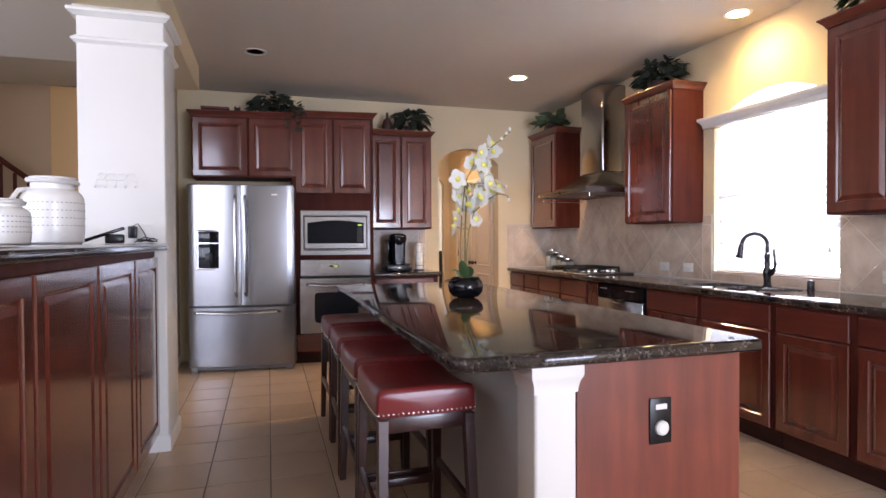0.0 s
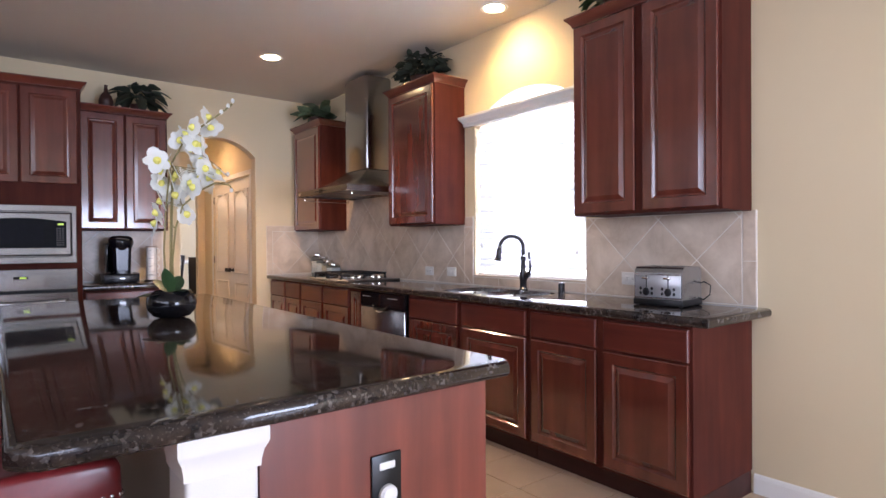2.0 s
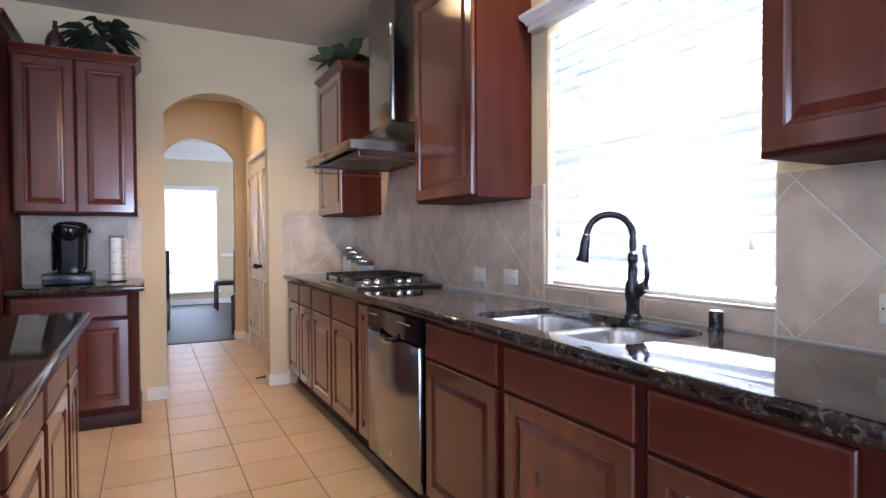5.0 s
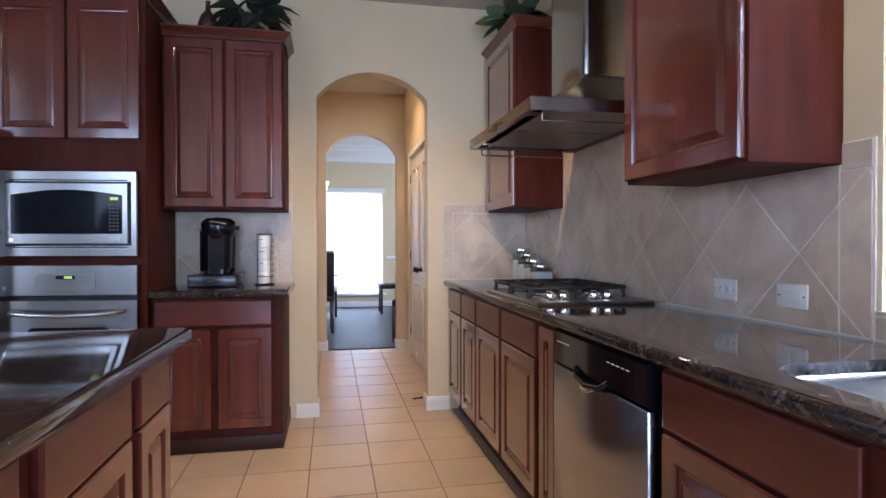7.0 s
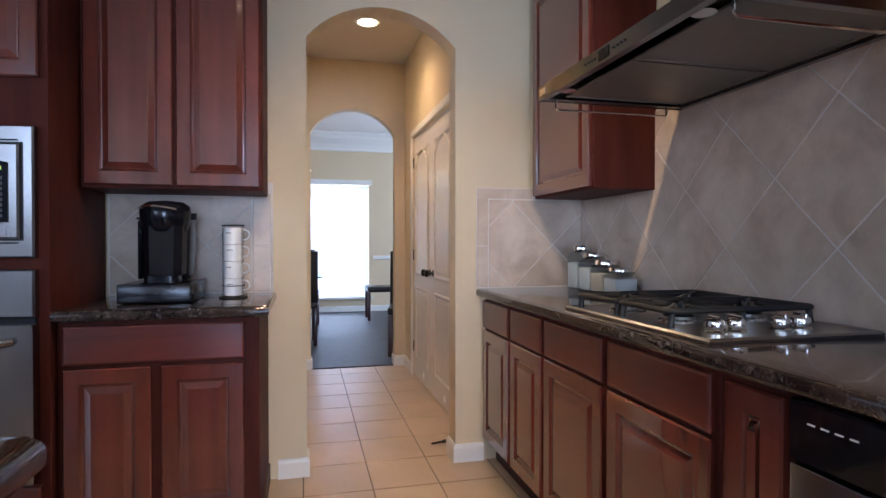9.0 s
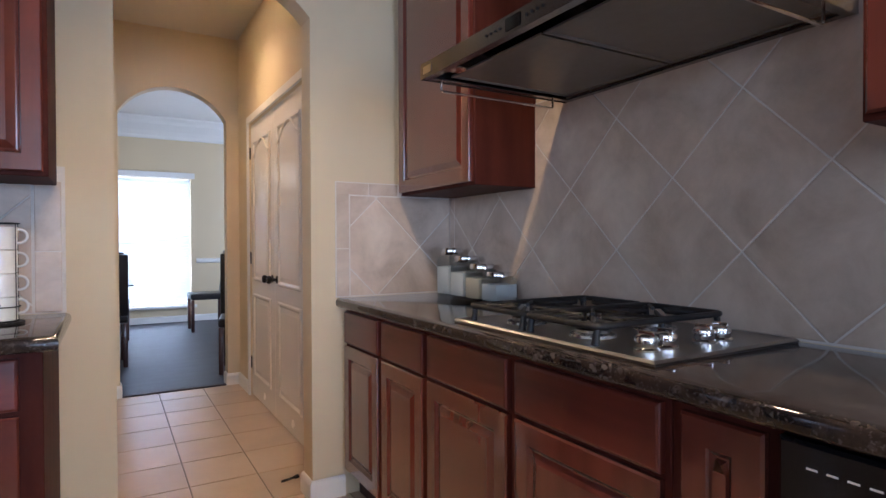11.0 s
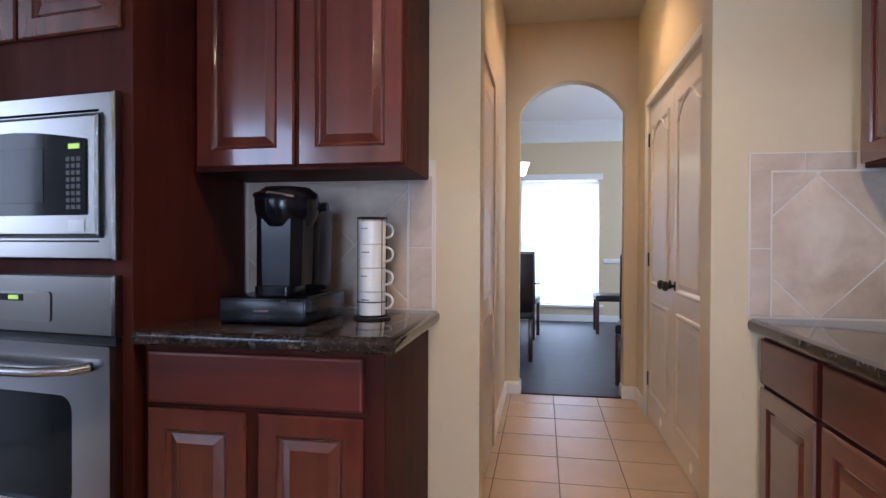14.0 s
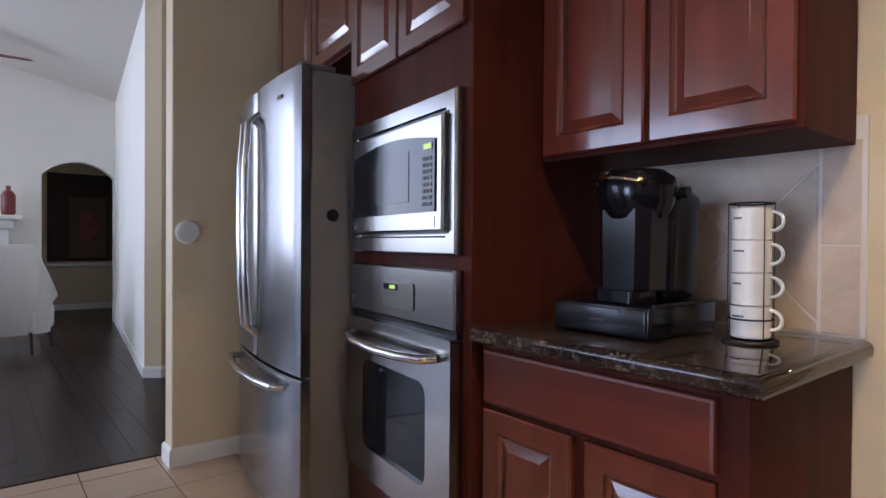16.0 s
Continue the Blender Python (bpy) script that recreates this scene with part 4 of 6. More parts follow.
part("front_panel", box(-0.150, 0.150, -0.121, -0.114, 0.045, 0.150, 0.002), plain("toaster_front", (0.46, 0.47, 0.49), 0.30, 0.7, 0.03), toa)
for u in (-0.072, 0.072):
    part("slot", box(u - 0.06, u + 0.06, -0.055, -0.030, 0.1895, 0.1915), BLACKPLASTIC, toa)
    part("slot", box(u - 0.06, u + 0.06, 0.030, 0.055, 0.1895, 0.1915), BLACKPLASTIC, toa)
    part("lever_track", box(u - 0.003, u + 0.003, -0.1225, -0.120, 0.080, 0.150), BLACKPLASTIC, toa)
    part("lever", box(u - 0.022, u + 0.022, -0.140, -0.120, 0.132, 0.142, 0.003), CHROME, toa)
    part("dial", lathe([(0.020, 0), (0.020, 0.008), (0.017, 0.014), (0.003, 0.015)], 18, m=pose(u, -0.121, 0.070, 90)), BLACKPLASTIC, toa)
    for dx in (-0.038, 0.038):
        for z in (0.062, 0.085):
            part("button", lathe([(0.008, 0), (0.008, 0.003), (0.003, 0.004)], 10, m=pose(u + dx, -0.121, z, 90)), BLACKPLASTIC, toa)
for u in (-0.14, 0.14):
    for y in (-0.1, 0.1):
        part("foot", box(u - 0.01, u + 0.01, y - 0.01, y + 0.01, 0, 0.006), BLACKPLASTIC, toa)
part("cord", tube([(0.165, 0.06, 0.04), (0.20, 0.06, 0.03), (0.235, 0.07, 0.055), (0.235, 0.08, 0.10), (0.19, 0.09, 0.115), (0.12, 0.125, 0.10)], 0.0035, 8), BLACKPLASTIC, toa)

# ---- tall units on the arch wall ----
fcab = cabinet("fridge_top_cabinet", "cherry cabinet with two raised-panel doors over the fridge", pose(0.205, 7.385, 1.895), 1.022, 0.60, 0.385,
               [(0.012, 0.524, 0.012, 0.588, "door"), (0.537, 1.010, 0.012, 0.588, "door")], crown="l")

tall = cabinet("oven_cabinet", "tall cherry cabinet that holds the microwave and the wall oven", pose(1.158, 7.272, 0.0), 0.81, 2.52, 0.58,
               [(0.03, 0.40, 1.745, 2.50, "door"), (0.412, 0.782, 1.745, 2.50, "door"), (0.03, 0.782, 0.13, 0.30, "drawer")], 0.11, crown="r")
SKEW = 0.1175
for o in (*tall.children, *fcab.children):  # its face runs slightly askew, like the appliances in it
    o.data.transform(Matrix(((1, 0, 0, 0), (-SKEW, 1, 0, 0), (0, 0, 1, 0), (0, 0, 0, 1))))
    o.location.y -= SKEW * o.location.x
FACE = math.degrees(math.atan(SKEW))

mw = thing("microwave_oven", "built-in stainless steel microwave in a trim frame", "microwave", pose(1.232, 7.260, 1.109, 0, 0, -FACE) @ Matrix.Diagonal((0.975, 1.15, 0.985, 1)))
part("trim_frame", nested(0.725, 0.47, [(0, 0), (0, -0.020), (0.006, -0.026), (0.05, -0.026), (0.055, -0.018), (0.06, -0.018)]), STEEL_H, mw)
part("dark_gap", box(0.033, 0.692, -0.0275, -0.019, 0.061, 0.410, 0.001, 1), BLACKPLASTIC, mw)
mdoor = part("door", nested(0.645, 0.335, [(0, 0), (0, -0.03), (0.006, -0.036), (0.012, -0.036)], m=pose(0.04, -0.006, 0.068)), STEEL_H, mw)
b = sheet([(0.075, 0.125), (0.652, 0.125), (0.652, 0.33)] + [(0.652 - 0.577 * i / 10, 0.335 + 0.028 * math.sin(math.pi * i / 10)) for i in range(11)], [], along_x(-0.046), 0.004)
part("dark_glass", b, OVENGLASS, mw)
part("window", box(0.16, 0.50, -0.0475, -0.0462, 0.16, 0.315, 0.0005, 1), MESHGLASS, mw)
for r in range(8):
    for q in range(3):
        part("key", box(0.585 + q * 0.019, 0.598 + q * 0.019, -0.048, -0.0462, 0.142 + r * 0.019, 0.153 + r * 0.019), plain("key_grey", (0.05, 0.05, 0.055), 0.4) if r + q == 0 else bpy.data.materials["key_grey"], mw)
part("display", box(0.588, 0.640, -0.048, -0.0462, 0.305, 0.325), BLACKGLOSS, mw)
part("display_digits", box(0.594, 0.634, -0.0486, -0.048, 0.308, 0.322), GREEN, mw)
part("badge", lathe([(0.010, 0), (0.009, 0.002)], 16, m=pose(0.075, -0.042, 0.092, 90)), CHROME, mw)
part("maker_plate", box(0.585, 0.645, -0.0435, -0.042, 0.080, 0.112), STEEL, mw)

ov = thing("wall_oven", "stainless steel wall oven with a curved handle", "oven", pose(1.228, 7.261, 0.318, 0, 0, -FACE) @ Matrix.Diagonal((0.975, 1.1, 1.0, 1)))
part("control_panel", nested(0.73, 0.170, [(0, 0), (0, -0.024), (0.006, -0.030), (0.012, -0.030)], m=pose(0, 0, 0.580)), STEEL_H, ov)
part("display_plate", sheet(round_rect(0.20, 0.505, 0.615, 0.70, 0.012), [], along_x(-0.0335), 0.003), STEEL, ov)
part("display", box(0.30, 0.40, -0.0350, -0.0336, 0.672, 0.692), BLACKGLOSS, ov)
part("display_digits", box(0.345, 0.385, -0.0356, -0.0350, 0.676, 0.688), GREEN, ov)
part("badge", lathe([(0.011, 0), (0.010, 0.002)], 16, m=pose(0.035, -0.031, 0.625, 90)), CHROME, ov)
part("gap", box(0.004, 0.726, -0.018, 0, 0.558, 0.579), BLACKPLASTIC, ov)
b = sheet(round_rect(0, 0.73, 0.0, 0.557, 0.008), [round_rect(0.145, 0.595, 0.105, 0.415, 0.045)], along_x(-0.040), 0.040)
odoor = part("door", b, STEEL, ov, smooth=0.5)
part("window_glass", sheet(round_rect(0.140, 0.600, 0.100, 0.420, 0.045), [], along_x(-0.030), 0.02), OVENGLASS, odoor)
part("handle", tube([(0.07, -0.040, 0.50), (0.09, -0.075, 0.497), (0.20, -0.094, 0.490), (0.365, -0.10, 0.486), (0.53, -0.094, 0.490), (0.64, -0.075, 0.497), (0.66, -0.040, 0.50)], 0.014, 12), SINKSTEEL, odoor)

# fridge
fr = thing("fridge", "stainless steel french-door fridge with a water dispenser", "refrigerator", pose(0.190, 7.215, 0, 0, 0, -7))
FW = 0.985
part("body", box(0.005, FW - 0.005, 0.0, 0.50, 0.03, 1.785, 0.006), STEELGREY, fr)


def bowed(x0, x1, z0, z1, hole=None):
    """A door whose face bows outward over the fridge's width."""
    b = bmesh.new()
    n, rows = 14, []
    for i in range(n + 1):
        x = x0 + (x1 - x0) * i / n
        e = min(x - x0, x1 - x) * 6
        y = -0.045 - 0.035 * (1 - (2 * x / FW - 1) ** 2) + 0.008 * max(0, 1 - e * 8) ** 2
        rows.append([b.verts.new((x, -0.002, z0)), b.verts.new((x, y + 0.006, z0)), b.verts.new((x, y, z0 + 0.006)), b.verts.new((x, y, z1 - 0.006)), b.verts.new((x, y + 0.006, z1)), b.verts.new((x, -0.002, z1))])
    for a, c in zip(rows, rows[1:]):
        for k in range(5):
            b.faces.new((a[k], c[k], c[k + 1], a[k + 1]))
    b.faces.new(rows[0])
    b.faces.new(rows[-1][::-1])
    return b


ld = part("door", bowed(0.002, 0.487, 0.640, 1.80), STEEL_F, fr, smooth=0.5)
rd = part("door", bowed(0.493, FW - 0.002, 0.640, 1.80), STEEL_F, fr, smooth=0.5)
dr = part("freezer_drawer", bowed(0.002, FW - 0.002, 0.055, 0.628), STEEL_F, fr, smooth=0.5)
for x, own in ((0.446, ld), (0.534, rd)):
    part("handle", tube([(x, -0.075, 0.74), (x, -0.120, 0.78), (x, -0.135, 1.0), (x, -0.138, 1.22), (x, -0.135, 1.45), (x, -0.120, 1.65), (x, -0.075, 1.69)], 0.015, 12), SINKSTEEL, own)
part("handle", tube([(0.07, -0.055, 0.575), (0.09, -0.10, 0.58), (0.25, -0.125, 0.575), (0.456, -0.133, 0.57), (0.66, -0.125, 0.575), (0.82, -0.10, 0.58), (0.84, -0.055, 0.575)], 0.015, 12), SINKSTEEL, dr)
disp = part("water_dispenser", nested(0.225, 0.385, [(0, 0.03), (0, -0.004), (0.006, -0.008), (0.014, -0.006), (0.016, -0.002)], m=pose(0.085, -0.066, 0.985)), SINKSTEEL, fr, smooth=0)
part("recess", box(0.020, 0.205, -0.0085, -0.004, 0.018, 0.25, 0.002), BLACKGLOSS, disp, m=pose(0.085, -0.066, 0.985))
part("control_strip", box(0.020, 0.205, -0.0095, -0.004, 0.262, 0.368, 0.002), BLACKGLOSS, disp, m=pose(0.085, -0.066, 0.985))
part("paddle", box(0.085, 0.145, -0.018, -0.008, 0.07, 0.16, 0.004), BLACKPLASTIC, disp, m=pose(0.085, -0.066, 0.985))
part("nameplate", box(0.73, 0.83, -0.0715, -0.0680, 1.70, 1.715), CHROME, fr, m=pose(0, 0.003, 0, 0, 0, 0))
for x in (0.05, FW - 0.05):
    part("hinge_cover", box(x - 0.04, x + 0.04, -0.04, 0.10, 1.787, 1.81, 0.006), STEELGREY, fr)
    part("foot", box(x - 0.03, x + 0.03, -0.03, 0.05, 0, 0.05, 0.004), STEELGREY, fr)
part("grille", box(0.05, FW - 0.05, -0.012, 0.0, 0.02, 0.070), STEELGREY, fr)
part("side_plug", lathe([(0.024, 0), (0.024, 0.004), (0.015, 0.006)], 18, m=pose(FW - 0.005, 0.085, 1.245, 0, 90)), BLACKPLASTIC, fr)

# coffee corner
wall_a = cabinet("wall_cabinet", "cherry wall cabinet with two doors over the coffee corner", pose(1.975, 7.455, 1.385), 0.70, 1.03, 0.322,
                 [(0.012, 0.343, 0.012, 1.018, "door"), (0.357, 0.688, 0.012, 1.018, "door")], crown="r", group="wall cabinets")
base_a = cabinet("base_cabinet", "cherry base cabinet with one wide drawer over two doors", pose(1.975, 7.215, 0), 0.70, C_UNDER, 0.562,
                 [(0.02, 0.645, 0.715, 0.858, "drawer"), (0.02, 0.315, 0.13, 0.700, "door"), (0.35, 0.645, 0.13, 0.700, "door")])
# Flush base moulding; the dark shading on it is put into the kick colour.
part("base_strip", box(-0.001, 0.708, -0.010, 0.56, 0.0, 0.085, 0.004), KICK, base_a)
ct = thing("coffee_worktop", "polished dark brown granite worktop in the coffee corner", "countertop", pose(0, 0, 0))
part("slab", slab([(1.972, 7.165), (2.715, 7.165), (2.715, YA - 0.003), (1.972, YA - 0.003)], EDGE), GRANITE, ct, smooth=0.9)

# ---- island ----
isl = thing("kitchen_island", "kitchen island with white walls, corner posts and cherry cabinets", "kitchen island", pose(0, 0, 0))
part("end_panel", box(1.835, 2.465, 2.870, 2.895, 0, C_UNDER), wood("island_panel", (0.12, 0.026, 0.016), (0.26, 0.062, 0.034), 0.34, 0.2), isl, "cherry veneer end panel")
part("knee_wall", box(1.83, 1.95, 3.02, 5.53, 0, C_UNDER, 0.004), COLUMN, isl, "white painted knee wall")
part("body", box(1.951, 2.465, 2.896, 5.645, 0.10, C_UNDER), CHERRY, isl)
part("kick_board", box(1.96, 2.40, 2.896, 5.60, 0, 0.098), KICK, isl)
for y in (2.945, 5.595):
    post = part("corner_post", box(1.69, 1.834, y - 0.075, y + 0.06, 0, 0.80, 0.012, 3), COLUMN, isl, "white painted corner post")
    ps = [(1.69, y - 0.075), (1.834, y - 0.075), (1.834, y + 0.06), (1.69, y + 0.06)]
    part("capital", sweep(ps, [(-0.05, 0.785), (0.003, 0.785), (0.004, 0.80), (0.008, 0.82), (0.014, 0.832), (0.017, 0.84), (0.017, C_UNDER), (-0.05, C_UNDER)], True), WHITE, post)
for y0, w in ((2.93, 0.415), (3.39, 0.435), (3.875, 0.435), (4.37, 0.435), (4.87, 0.435), (5.365, 0.265)):
    part("drawer_front", plain_front(w, 0.145), CHERRY_H, isl, smooth=0.12, m=pose(2.466, y0, 0.715, 0, 0, 90))
    part("door", raised_door(w, 0.575), CHERRY_P, isl, smooth=0.12, m=pose(2.466, y0, 0.13, 0, 0, 90))
soc = thing("black_outlet", "black socket plate with a white night light", "outlet", pose(2.140, 2.869, 0.665))
part("plate", box(-0.042, 0.042, -0.006, 0, -0.075, 0.075, 0.003), BLACKPLASTIC, soc)
part("white_switch", box(-0.022, 0.022, -0.010, -0.005, 0.038, 0.056, 0.003), PLATE, soc)
part("night_light", lathe([(0.024, 0), (0.024, 0.010), (0.018, 0.016), (0.004, 0.018)], 22, m=pose(0, -0.005, -0.022, 90)), PLATE, soc)
it = thing("island_top", "polished dark brown granite island top with clipped corners", "countertop", pose(0, 0, 0))
part("slab", slab([(1.46, 2.82), (2.51, 2.82), (2.535, 2.85), (2.535, 5.69), (2.51, 5.715), (1.46, 5.715), (1.415, 5.67), (1.415, 2.86)], EDGE), GRANITE, it, smooth=0.9)

# ---- bar ----
bar = thing("bar_cabinet", "tall cherry bar cabinets with raised-panel doors", "cabinet", pose(0, 0, 0))
part("body", box(-0.115, 0.275, 0.6, 5.02, 0.10, 1.203), CHERRY, bar)
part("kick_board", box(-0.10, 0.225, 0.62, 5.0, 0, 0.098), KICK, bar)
for i in range(7):
    part("door", raised_door(0.60, 1.045, 0.06), CHERRY_P, bar, smooth=0.12, m=pose(0.276, 0.66 + i * 0.624, 0.125, 0, 0, 90))
bt = thing("raised_counter", "polished dark granite bar top with a shaped edge", "countertop", pose(0, 0, 0))
part("slab", slab([(-0.30, 0.5), (0.345, 0.5), (0.345, 5.045), (-0.30, 5.045)], [(o, z + 1.25 - C_TOP) for o, z in EDGE]), GRANITE, bt, smooth=0.9)

# ---- downlights and ceiling fittings ----
def downlight(x, y, z, lit, label):
    c = thing("downlight", label, "ceiling light", pose(x, y, z), "recessed downlights")
    part("trim_ring", lathe([(0.070, 0.0), (0.070, -0.004), (0.092, -0.006), (0.096, 0.0)], 28, cap=False), WHITE, c)
    part("lens" if lit else "inner_can", lathe([(0.069, -0.003), (0.001, -0.003)] if lit else [(0.069, -0.001), (0.001, -0.001)], 24), LAMP if lit else LAMPOFF, c)


downlight(3.28, 6.45, H - 0.001, True, "round lit recessed ceiling light")
downlight(4.10, 4.55, H - 0.001, True, "round lit recessed ceiling light near the window wall")
downlight(0.83, 6.35, H - 0.001, False, "round unlit recessed ceiling light")
downlight(3.32, 9.27, H - 0.001, True, "round lit recessed ceiling light in the hall")
vent = thing("ceiling_vent", "small round white ceiling sensor", "vent", pose(0.15, 3.6, H - 0.001))
part("cover", lathe([(0.06, 0), (0.055, -0.02), (0.03, -0.028), (0.005, -0.029)], 24), WHITE, vent)

# ---- bar stools ----
def bar_stool():
    c = thing("bar_stool", "dark wooden bar stool with a studded red leather saddle seat", "stool", pose(1.46, 3.495, 0), "bar stools along the island")
    hw, hl, z0, z1 = 0.185, 0.235, 0.625, 0.715
    b = bmesh.new()
    cuts, rows = [-1, -0.985, -0.955, -0.91, -0.8, -0.55, -0.27, 0, 0.27, 0.55, 0.8, 0.91, 0.955, 0.985, 1], []
    prof = [(-1, 0.0), (-1.01, 0.03), (-0.99, 0.75), (-0.95, 0.93), (-0.86, 1.0), (-0.5, 1.02), (0, 1.03), (0.5, 1.02), (0.86, 1.0), (0.95, 0.93), (0.99, 0.75), (1.01, 0.03), (1, 0.0)]
    for v in cuts:
        dip = 0.022 * (abs(v) ** 2.2)
        e = max(0.0, (abs(v) - 0.90) / 0.10)
        round_in = 1 - math.sqrt(max(0.0, 1 - e * e))
        rows.append([b.verts.new((hw * u * (1 - 0.06 * round_in), hl * v, z0 + (z1 - z0) * h * (1 if h < 0.5 else 1 - 0.26 * round_in) + (dip if h > 0.5 else dip * 0.5))) for u, h in prof])
    for a, d in zip(rows, rows[1:]):
        for k in range(len(prof)):
            j = (k + 1) % len(prof)
            b.faces.new((a[k], a[j], d[j], d[k]))
    b.faces.new(rows[0])
    b.faces.new(rows[-1][::-1])
    seat = part("seat", b, LEATHER, c, "studded red leather seat", smooth=0.9)
    b = bmesh.new()
    nail = [(0.0056, 0), (0.0048, 0.0026), (0.0018, 0.0044)]
    for s in (-1, 1):
        for i in range(26):
            v = -0.97 + 1.94 * i / 25
            lathe(nail, 6, b, pose(s * (hw + 0.001), hl * v, z0 + 0.010 + 0.011 * abs(v) ** 2.2, 0, 90 * s))
        for i in range(21):
            lathe(nail, 6, b, pose(hw * (-0.97 + 1.94 * i / 20), s * (hl + 0.0), z0 + 0.021, -90 * s))
    part("nail_heads", b, CHROME, seat)
    part("seat_rail", box(-hw + 0.012, hw - 0.012, -hl + 0.012, hl - 0.012, z0 - 0.05, z0 + 0.006, 0.003), ESPRESSO, c)
    for sx in (-1, 1):
        for sy in (-1, 1):
            b = bmesh.new()
            top = [(sx * (hw - 0.045), sy * (hl - 0.045)), (sx * (hw - 0.004), sy * (hl - 0.004))]
            bot = [(sx * (hw - 0.028), sy * (hl + 0.005)), (sx * (hw + 0.004), sy * (hl + 0.040))]
            lo = [b.verts.new((bot[i][0], bot[j][1], 0.0)) for i, j in ((0, 0), (1, 0), (1, 1), (0, 1))]
            hi = [b.verts.new((top[i][0], top[j][1], z0)) for i, j in ((0, 0), (1, 0), (1, 1), (0, 1))]
            for k in range(4):
                b.faces.new((lo[k], lo[(k + 1) % 4], hi[(k + 1) % 4], hi[k]))
            b.faces.new(lo)
            b.faces.new(hi)
            bmesh.ops.bevel(b, geom=list(b.edges), offset=0.003, segments=1, affect="EDGES")
            part("leg", b, ESPRESSO, c, smooth=0)
    for sx in (-1, 1):
        part("stretcher", box(sx * (hw - 0.012) - 0.009, sx * (hw - 0.012) + 0.009, -hl - 0.010, hl + 0.010, 0.26, 0.295, 0.003), ESPRESSO, c)
    for sy in (-1, 1):
        part("stretcher", box(-hw + 0.012, hw - 0.012, sy * (hl + 0.008) - 0.009, sy * (hl + 0.008) + 0.009, 0.18, 0.215, 0.003), ESPRESSO, c)
    return c


stool = bar_stool()
for y, turn in ((4.06, 1.0), (4.625, -1.5), (5.19, 0.8)):
    copy_thing(stool, pose(1.46, y, 0, 0, 0, turn))

# ---- orchid on the island ----
R3, AW = Vector((0.956, -0.293, 0)), Vector((0.293, 0.956, 0))
orc = thing("orchid", "white orchid with yellow centres in a round glossy black bowl", "potted plant", pose(2.03, 4.47, C_TOP))
part("bowl", lathe([(0.045, 0), (0.075, 0.008), (0.098, 0.035), (0.104, 0.065), (0.098, 0.095), (0.080, 0.118), (0.074, 0.120), (0.070, 0.112), (0.0, 0.105)], 32, cap=False), BLACKGLOSS, orc, smooth=1)


def off(u, h, w=0.0):
    return R3 * u + AW * w + Vector((0, 0, h))


for tip_u, tip_h, wd, w in ((-0.11, 0.13, 0.09, -0.04), (0.02, 0.20, 0.08, 0.05), (-0.02, 0.24, 0.07, -0.02), (0.07, 0.15, 0.08, -0.05), (-0.07, 0.19, 0.07, 0.06)):
    b = bmesh.new()
    root = off(tip_u * 0.1, 0.105, w * 0.3)
    aim = off(tip_u, tip_h, w * 1.6) - root
    leaf_into(b, root, aim, aim.length * 1.15, wd, 0.25, 6)
    part("leaf", b, LEAF, orc, smooth=1)
stem_a = [off(-0.02, 0.1), off(-0.03, 0.3, 0.01), off(-0.02, 0.5, 0.01), off(0.0, 0.68), off(0.06, 0.80), off(0.15, 0.88), off(0.23, 0.945), off(0.262, 0.975)]
stem_b = [off(0.01, 0.1), off(0.005, 0.25, -0.01), off(0.02, 0.4, -0.02), off(0.05, 0.50, -0.02), off(0.12, 0.57), off(0.19, 0.61), off(0.245, 0.60), off(0.262, 0.575)]
part("stem", tube(stem_a, 0.004, 8), STEM, orc)
part("stem", tube(stem_b, 0.004, 8), STEM, orc)
part("support_stick", tube([off(-0.005, 0.1, 0.01), off(0.0, 0.42, 0.01), off(0.01, 0.66, 0.01)], 0.006, 8), STEM, orc)
rng = random.Random(7)
spots = [(0.05, 0.82, 0), (0.10, 0.85, -.03), (0.15, 0.91, 0.02), (0.13, 0.77, -0.02), (0.17, 0.86, 0.03), (0.12, 0.71, 0.02), (-0.02, 0.69, -0.03), (-0.045, 0.60, 0.02), (0.035, 0.64, -0.03),
         (0.08, 0.635, 0.03), (0.14, 0.67, -0.02), (0.21, 0.67, 0.01), (0.155, 0.61, 0.04), (-0.05, 0.47, -0.02), (-0.02, 0.57, 0.04), (0.035, 0.54, -0.03), (0.06, 0.46, 0.0), (-0.06, 0.42, 0.03), (0.03, 0.58, 0.05), (0.10, 0.58, -0.04), (0.07, 0.75, -0.01), (0.0, 0.62, 0.0), (0.09, 0.80, 0.04), (-0.03, 0.52, -0.04), (0.12, 0.63, 0.05), (0.18, 0.64, -0.03)]
